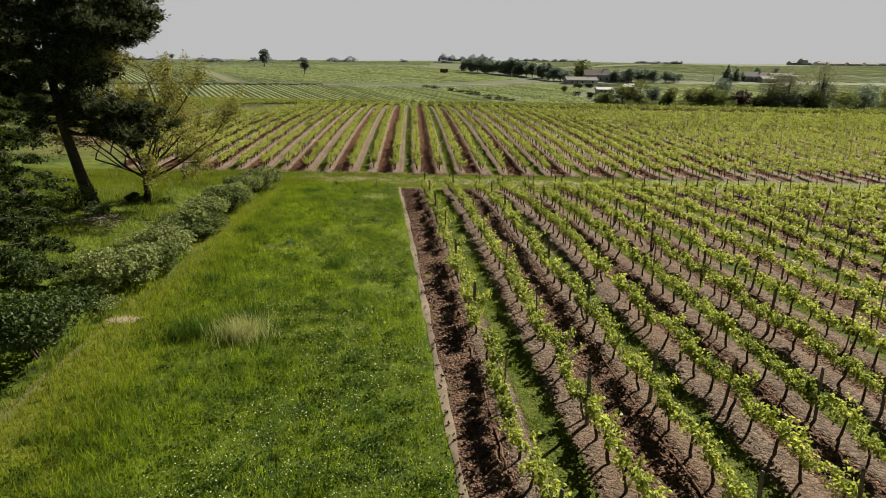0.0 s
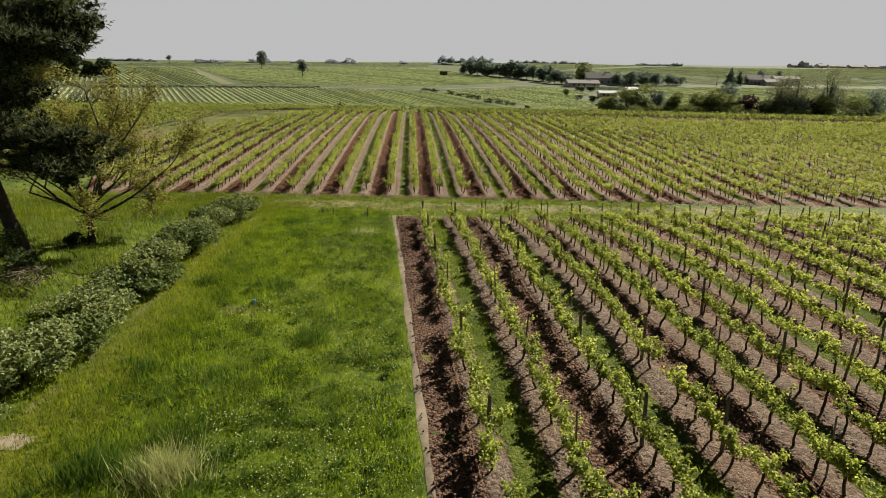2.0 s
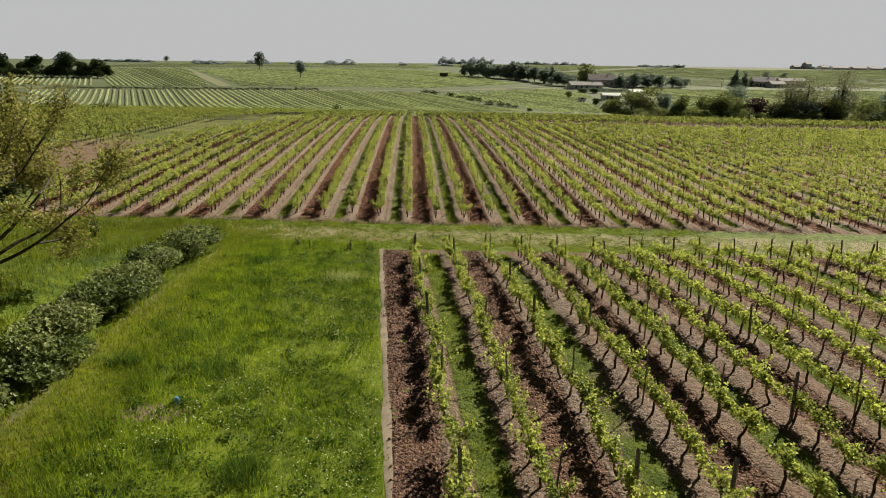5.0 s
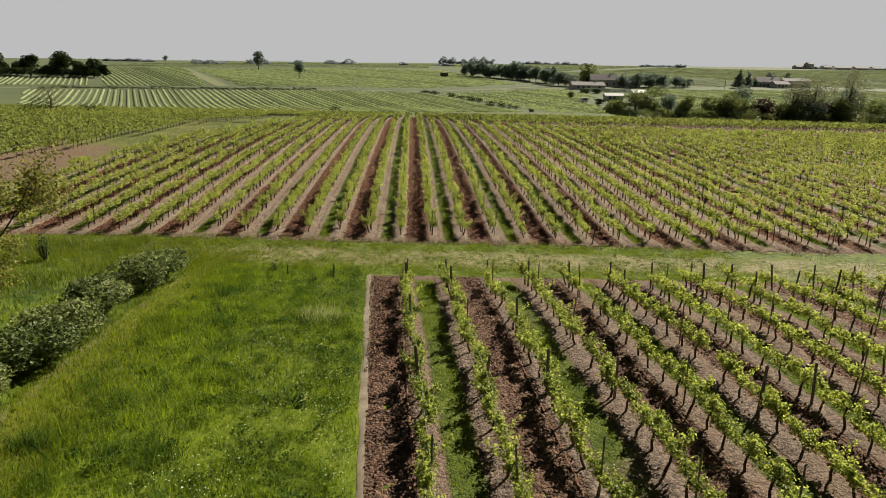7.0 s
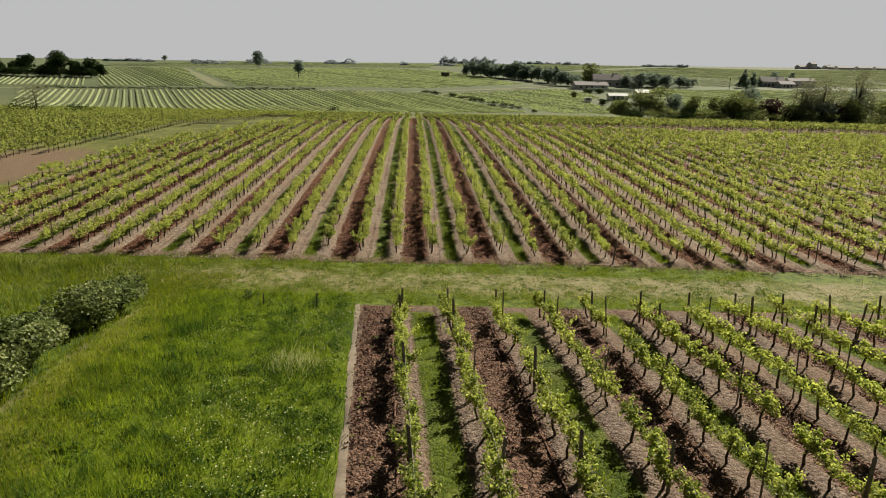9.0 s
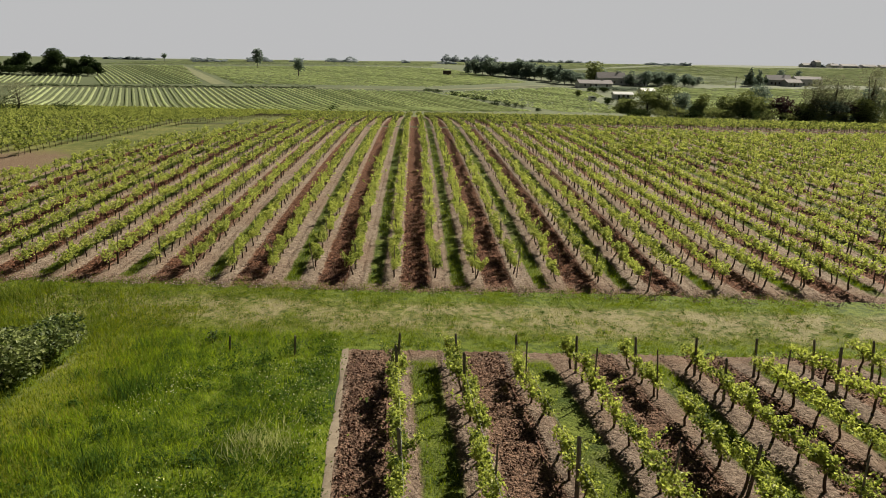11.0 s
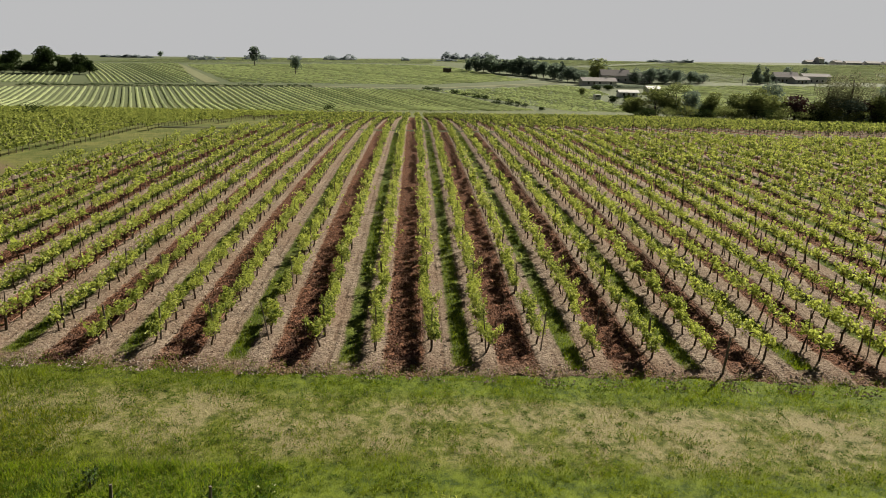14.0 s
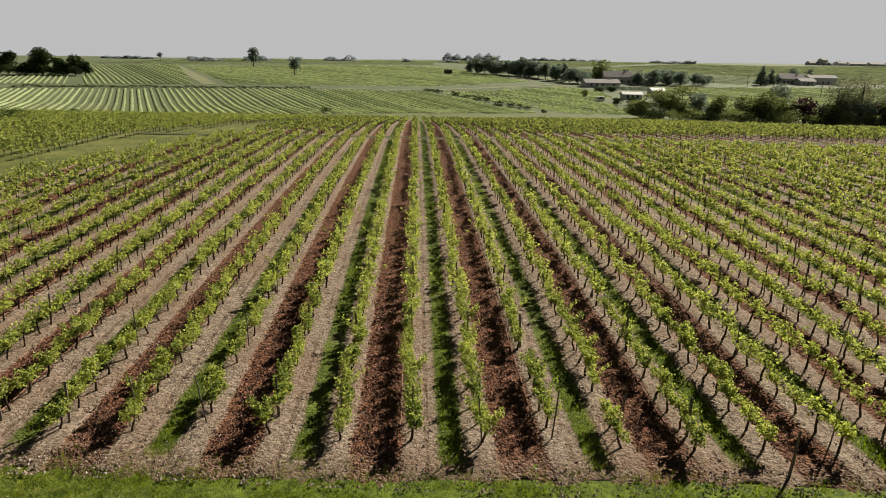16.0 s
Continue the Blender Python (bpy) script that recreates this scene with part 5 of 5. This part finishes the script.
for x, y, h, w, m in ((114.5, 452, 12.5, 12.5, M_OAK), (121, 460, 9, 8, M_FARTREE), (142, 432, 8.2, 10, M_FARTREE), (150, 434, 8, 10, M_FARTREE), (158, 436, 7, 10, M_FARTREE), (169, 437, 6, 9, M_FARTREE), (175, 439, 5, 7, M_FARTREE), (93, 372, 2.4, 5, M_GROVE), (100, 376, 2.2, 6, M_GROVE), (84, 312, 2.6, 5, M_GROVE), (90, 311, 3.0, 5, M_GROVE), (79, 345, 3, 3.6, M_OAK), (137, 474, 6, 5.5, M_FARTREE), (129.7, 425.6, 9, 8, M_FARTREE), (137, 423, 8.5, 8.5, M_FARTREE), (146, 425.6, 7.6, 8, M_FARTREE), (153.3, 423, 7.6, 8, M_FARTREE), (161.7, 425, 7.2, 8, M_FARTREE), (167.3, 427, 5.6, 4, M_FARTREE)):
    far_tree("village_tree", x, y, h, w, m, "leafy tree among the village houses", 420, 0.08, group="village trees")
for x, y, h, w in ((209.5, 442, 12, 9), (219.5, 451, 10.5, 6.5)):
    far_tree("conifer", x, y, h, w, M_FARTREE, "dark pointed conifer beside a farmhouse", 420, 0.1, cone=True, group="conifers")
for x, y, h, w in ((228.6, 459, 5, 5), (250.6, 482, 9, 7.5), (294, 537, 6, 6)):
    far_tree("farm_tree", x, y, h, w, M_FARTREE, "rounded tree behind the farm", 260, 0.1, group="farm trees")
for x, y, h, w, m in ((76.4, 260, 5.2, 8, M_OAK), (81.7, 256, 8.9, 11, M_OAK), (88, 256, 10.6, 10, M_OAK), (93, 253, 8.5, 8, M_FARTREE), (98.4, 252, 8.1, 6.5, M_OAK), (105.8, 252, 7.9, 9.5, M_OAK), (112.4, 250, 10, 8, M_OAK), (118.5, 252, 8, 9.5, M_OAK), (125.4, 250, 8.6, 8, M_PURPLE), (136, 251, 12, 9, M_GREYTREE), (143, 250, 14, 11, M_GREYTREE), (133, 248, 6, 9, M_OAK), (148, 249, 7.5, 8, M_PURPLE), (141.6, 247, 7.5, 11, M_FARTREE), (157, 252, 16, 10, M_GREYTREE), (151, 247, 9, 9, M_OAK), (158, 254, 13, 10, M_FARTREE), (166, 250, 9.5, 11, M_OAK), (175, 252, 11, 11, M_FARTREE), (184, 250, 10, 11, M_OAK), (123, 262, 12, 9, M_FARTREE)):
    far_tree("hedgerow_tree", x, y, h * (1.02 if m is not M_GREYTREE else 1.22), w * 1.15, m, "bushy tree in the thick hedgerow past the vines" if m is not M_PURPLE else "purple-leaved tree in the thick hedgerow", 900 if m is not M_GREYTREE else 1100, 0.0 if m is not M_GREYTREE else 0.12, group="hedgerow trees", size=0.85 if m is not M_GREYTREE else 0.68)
for i, x in enumerate(range(74, 190, 6)):
    far_tree("hedgerow_bush", x + 1.5, 247.5 - 0.03 * x, 3.2 + (i * 7 % 5) * 0.35, 7.5, M_OAK if i % 3 else M_GROVE, "low bush filling the hedgerow's foot", 260, 0.03, 0.6, category="bush", group="hedgerow bushes")
far_tree("bare_shrub", -62.5, 141, 5.4, 7.0, M_GREYTREE, "twiggy half-bare shrub beyond the vines", 900, 0.08, 0.22, category="shrub")
for x, y, h, w in ((-63.5, 139, 3.0, 7.0), (-56.5, 142, 2.2, 5.5), (-66.7, 161.7, 1.4, 5), (-91, 231.6, 1, 2.2)):
    far_tree("field_bush", x, y, h, w, M_GROVE, "low dark bush at the vineyard's edge", 170, 0.04, 0.35, category="bush", group="field bushes")
for i in range(40):
    x = -168 + i * 3.1
    far_tree("lane_bush", x, 342 + 0.16 * (x + 150) + (i * 37 % 5) * 0.4, 0.75 + (i * 13 % 7) * 0.10, 3.6 + (i % 3), M_GROVE, "low dark bush along the distant track", 55, 0.0, 0.5, category="bush", group="lane bushes")

woods = np.random.default_rng(77)
C = []
for x0, x1, y, h in ((-232, -196, 760, 5), (-176, -150, 765, 5), (-132, -118, 775, 4), (-92, -58, 760, 7), (-12, -4, 800, 5), (28, 50, 820, 4), (50, 150, 1250, 13), (200, 330, 1300, 6), (-560, -470, 1300, 5), (300, 330, 900, 4), (480, 520, 1300, 6), (690, 740, 1215, 8), (840, 900, 1200, 6)):
    n = int(abs(x1 - x0) * 7) + 80
    px = woods.uniform(x0, x1, n)
    prof = 0.55 + 0.25 * np.sin(px * 0.35) + 0.2 * np.sin(px * 0.11 + 1)
    py = y + woods.uniform(-8, 8, n)
    pz = H(px, py) + woods.uniform(0, 1, n) * h * np.clip(prof, 0.25, 1)
    C.append((np.stack([px, py, pz], 1), 0.0038 * y))
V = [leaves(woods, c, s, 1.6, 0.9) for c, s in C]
ob = grass("distant_woods", V, M_HAZEWOOD, "wooded clumps along the skyline, bluish haze in their colour")
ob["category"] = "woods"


# ---------- village ----------
def house(name, x, y, turn, lx, ly, hw, hr, label, roof=None, wall=None, chimney=True, wins=3):
    root = holder(name, pose(x, y, float(H(x, y)) - 0.2, 0, 0, turn))
    tagged(root, label, "house", "village houses")
    a, b = lx / 2, ly / 2
    wv, wf = box(-a, a, -b, b, 0, hw)
    gv = np.array([(-a, -b, hw), (-a, b, hw), (-a, 0, hw + hr), (a, -b, hw), (a, b, hw), (a, 0, hw + hr)])
    part("wall", join([(wv, wf), (gv, [(0, 2, 1), (3, 4, 5)])]), wall or M_WALL, root)
    o, t = 0.45, 0.18
    rv, rf = [], []
    for s in (-1, 1):
        e = np.array([(-a - o, s * (b + o), hw - o * hr / b), (a + o, s * (b + o), hw - o * hr / b), (a + o, 0, hw + hr), (-a - o, 0, hw + hr)])
        n = len(rv)
        rv += [*e, *(e + (0, 0, t))]
        rf += [tuple(n + i for i in f) for f in ((0, 1, 2, 3), (4, 5, 6, 7), (0, 1, 5, 4), (1, 2, 6, 5), (3, 0, 4, 7))]
    part("roof", (np.array(rv), rf), roof or M_ROOF, root)
    for i in range(wins):
        wx = -a + lx * (i + 0.5) / wins
        part("window", box(wx - 0.5, wx + 0.5, -b - 0.04, -b + 0.1, 0.9, 2.1), M_DARK, root)
    part("door", box(-a + lx / wins - 0.5, -a + lx / wins + 0.5, -b - 0.05, -b + 0.1, 0.05, 2.1), M_BALE, root)
    if chimney:
        part("chimney", box(a * 0.5, a * 0.5 + 0.7, -0.3, 0.3, hw + hr - 0.6, hw + hr + 0.8), M_WALL, root)


house("village_house", 102, 405, 6, 19, 7.5, 2.5, 1.7, "long low house with pale grey roof near vines", wall=M_WALL)
house("village_house", 120, 436, -6, 16, 9, 4.0, 3.0, "large stone farmhouse with broad brown tiled roof", chimney=True, wins=4)
house("village_house", 134, 433, 4, 13, 8, 3.2, 2.3, "stone house with low tiled roof beside the farmhouse")
house("garden_shed", 97.5, 337, 0, 8.5, 4.5, 2.4, 0.9, "pale sheet-metal shed by the vines", M_WHITE, M_WHITE, False, 2)
house("garden_shed", 117, 361, 10, 6.4, 5, 2.4, 1.1, "small pale shed behind hedges", M_WHITE, M_WALL, False, 2)
house("farm_house", 237, 461, -10, 14, 9, 3.6, 2.8, "pale rendered farmhouse with grey roof", M_ROOF)
house("farm_house", 257, 462, -4, 17, 8, 4.2, 1.6, "long pale farm building with low roof", M_ROOF, M_WALL, False, 5)
house("farm_house", 241.5, 452, 6, 10, 7, 2.6, 1.7, "small pale farm annexe", M_ROOF, M_WALL, False, 2)
for x, y, lx, hw, hr in ((684, 1190, 26, 4, 3), (693, 1183, 9, 9, 3), (722, 1180, 14, 4, 3), (752, 1185, 30, 3.5, 3), (784, 1180, 26, 3.5, 3), (815, 1182, 22, 3.5, 3)):
    house("skyline_house", x, y, 5, lx, 14, hw, hr, "pale house of the distant hilltop village", M_ROOF, M_WALL, False, 4)

cv = holder("caravan", pose(80.2, 323.5, float(H(80.2, 323.5))))
tagged(cv, "small white caravan parked beside the vines", "caravan")
part("body", box(-1.6, 1.6, -1, 1, 0.45, 2.1), M_WHITE, cv)
part("window", box(-0.8, 0.8, -1.04, -0.9, 1.2, 1.8), M_DARK, cv)
for x in (-0.7, 0.7):
    part("wheel", tube([(x, -0.95, 0.32), (x, -0.75, 0.32)], [0.32, 0.32], 10), M_DARK, cv)

ht = holder("field_hut", pose(24.4, 500, float(H(24.4, 500))))
tagged(ht, "small dark boarded hut in the far vineyard", "hut")
part("wall", box(-2.7, 2.7, -1.8, 1.8, -0.3, 2.6), M_BALE, ht)
part("roof", box(-2.9, 2.9, -2.0, 2.0, 2.6, 2.85), M_ROOF, ht)

for x, y, h in ((192.4, 424.8, 6.7), (213, 435, 6), (200.3, 365.6, 5.7)):
    p = holder("utility_pole", pose(x, y, float(H(x, y))))
    tagged(p, "plain wooden utility pole beside fields", "pole", "utility poles")
    part("shaft", tube([(0, 0, -0.3), (0, 0, h)], [0.16, 0.11], 6), M_BARK, p)
    part("crossarm", box(-0.8, 0.8, -0.06, 0.06, h - 0.7, h - 0.55), M_BARK, p)

hb = np.random.default_rng(83)
hv = leaves(hb, np.stack([hb.uniform(96, 124, 1500), 388 + hb.normal(size=1500) * 0.4 + np.linspace(0, 0, 1500), hb.uniform(0, 1.7, 1500)], 1) + np.array([0, 0, -2.35]), 0.5, 0.3)
tagged(part("garden_hedge", hv, M_FARTREE), "clipped green hedge in front of the village houses", "hedge", kind="stuff")
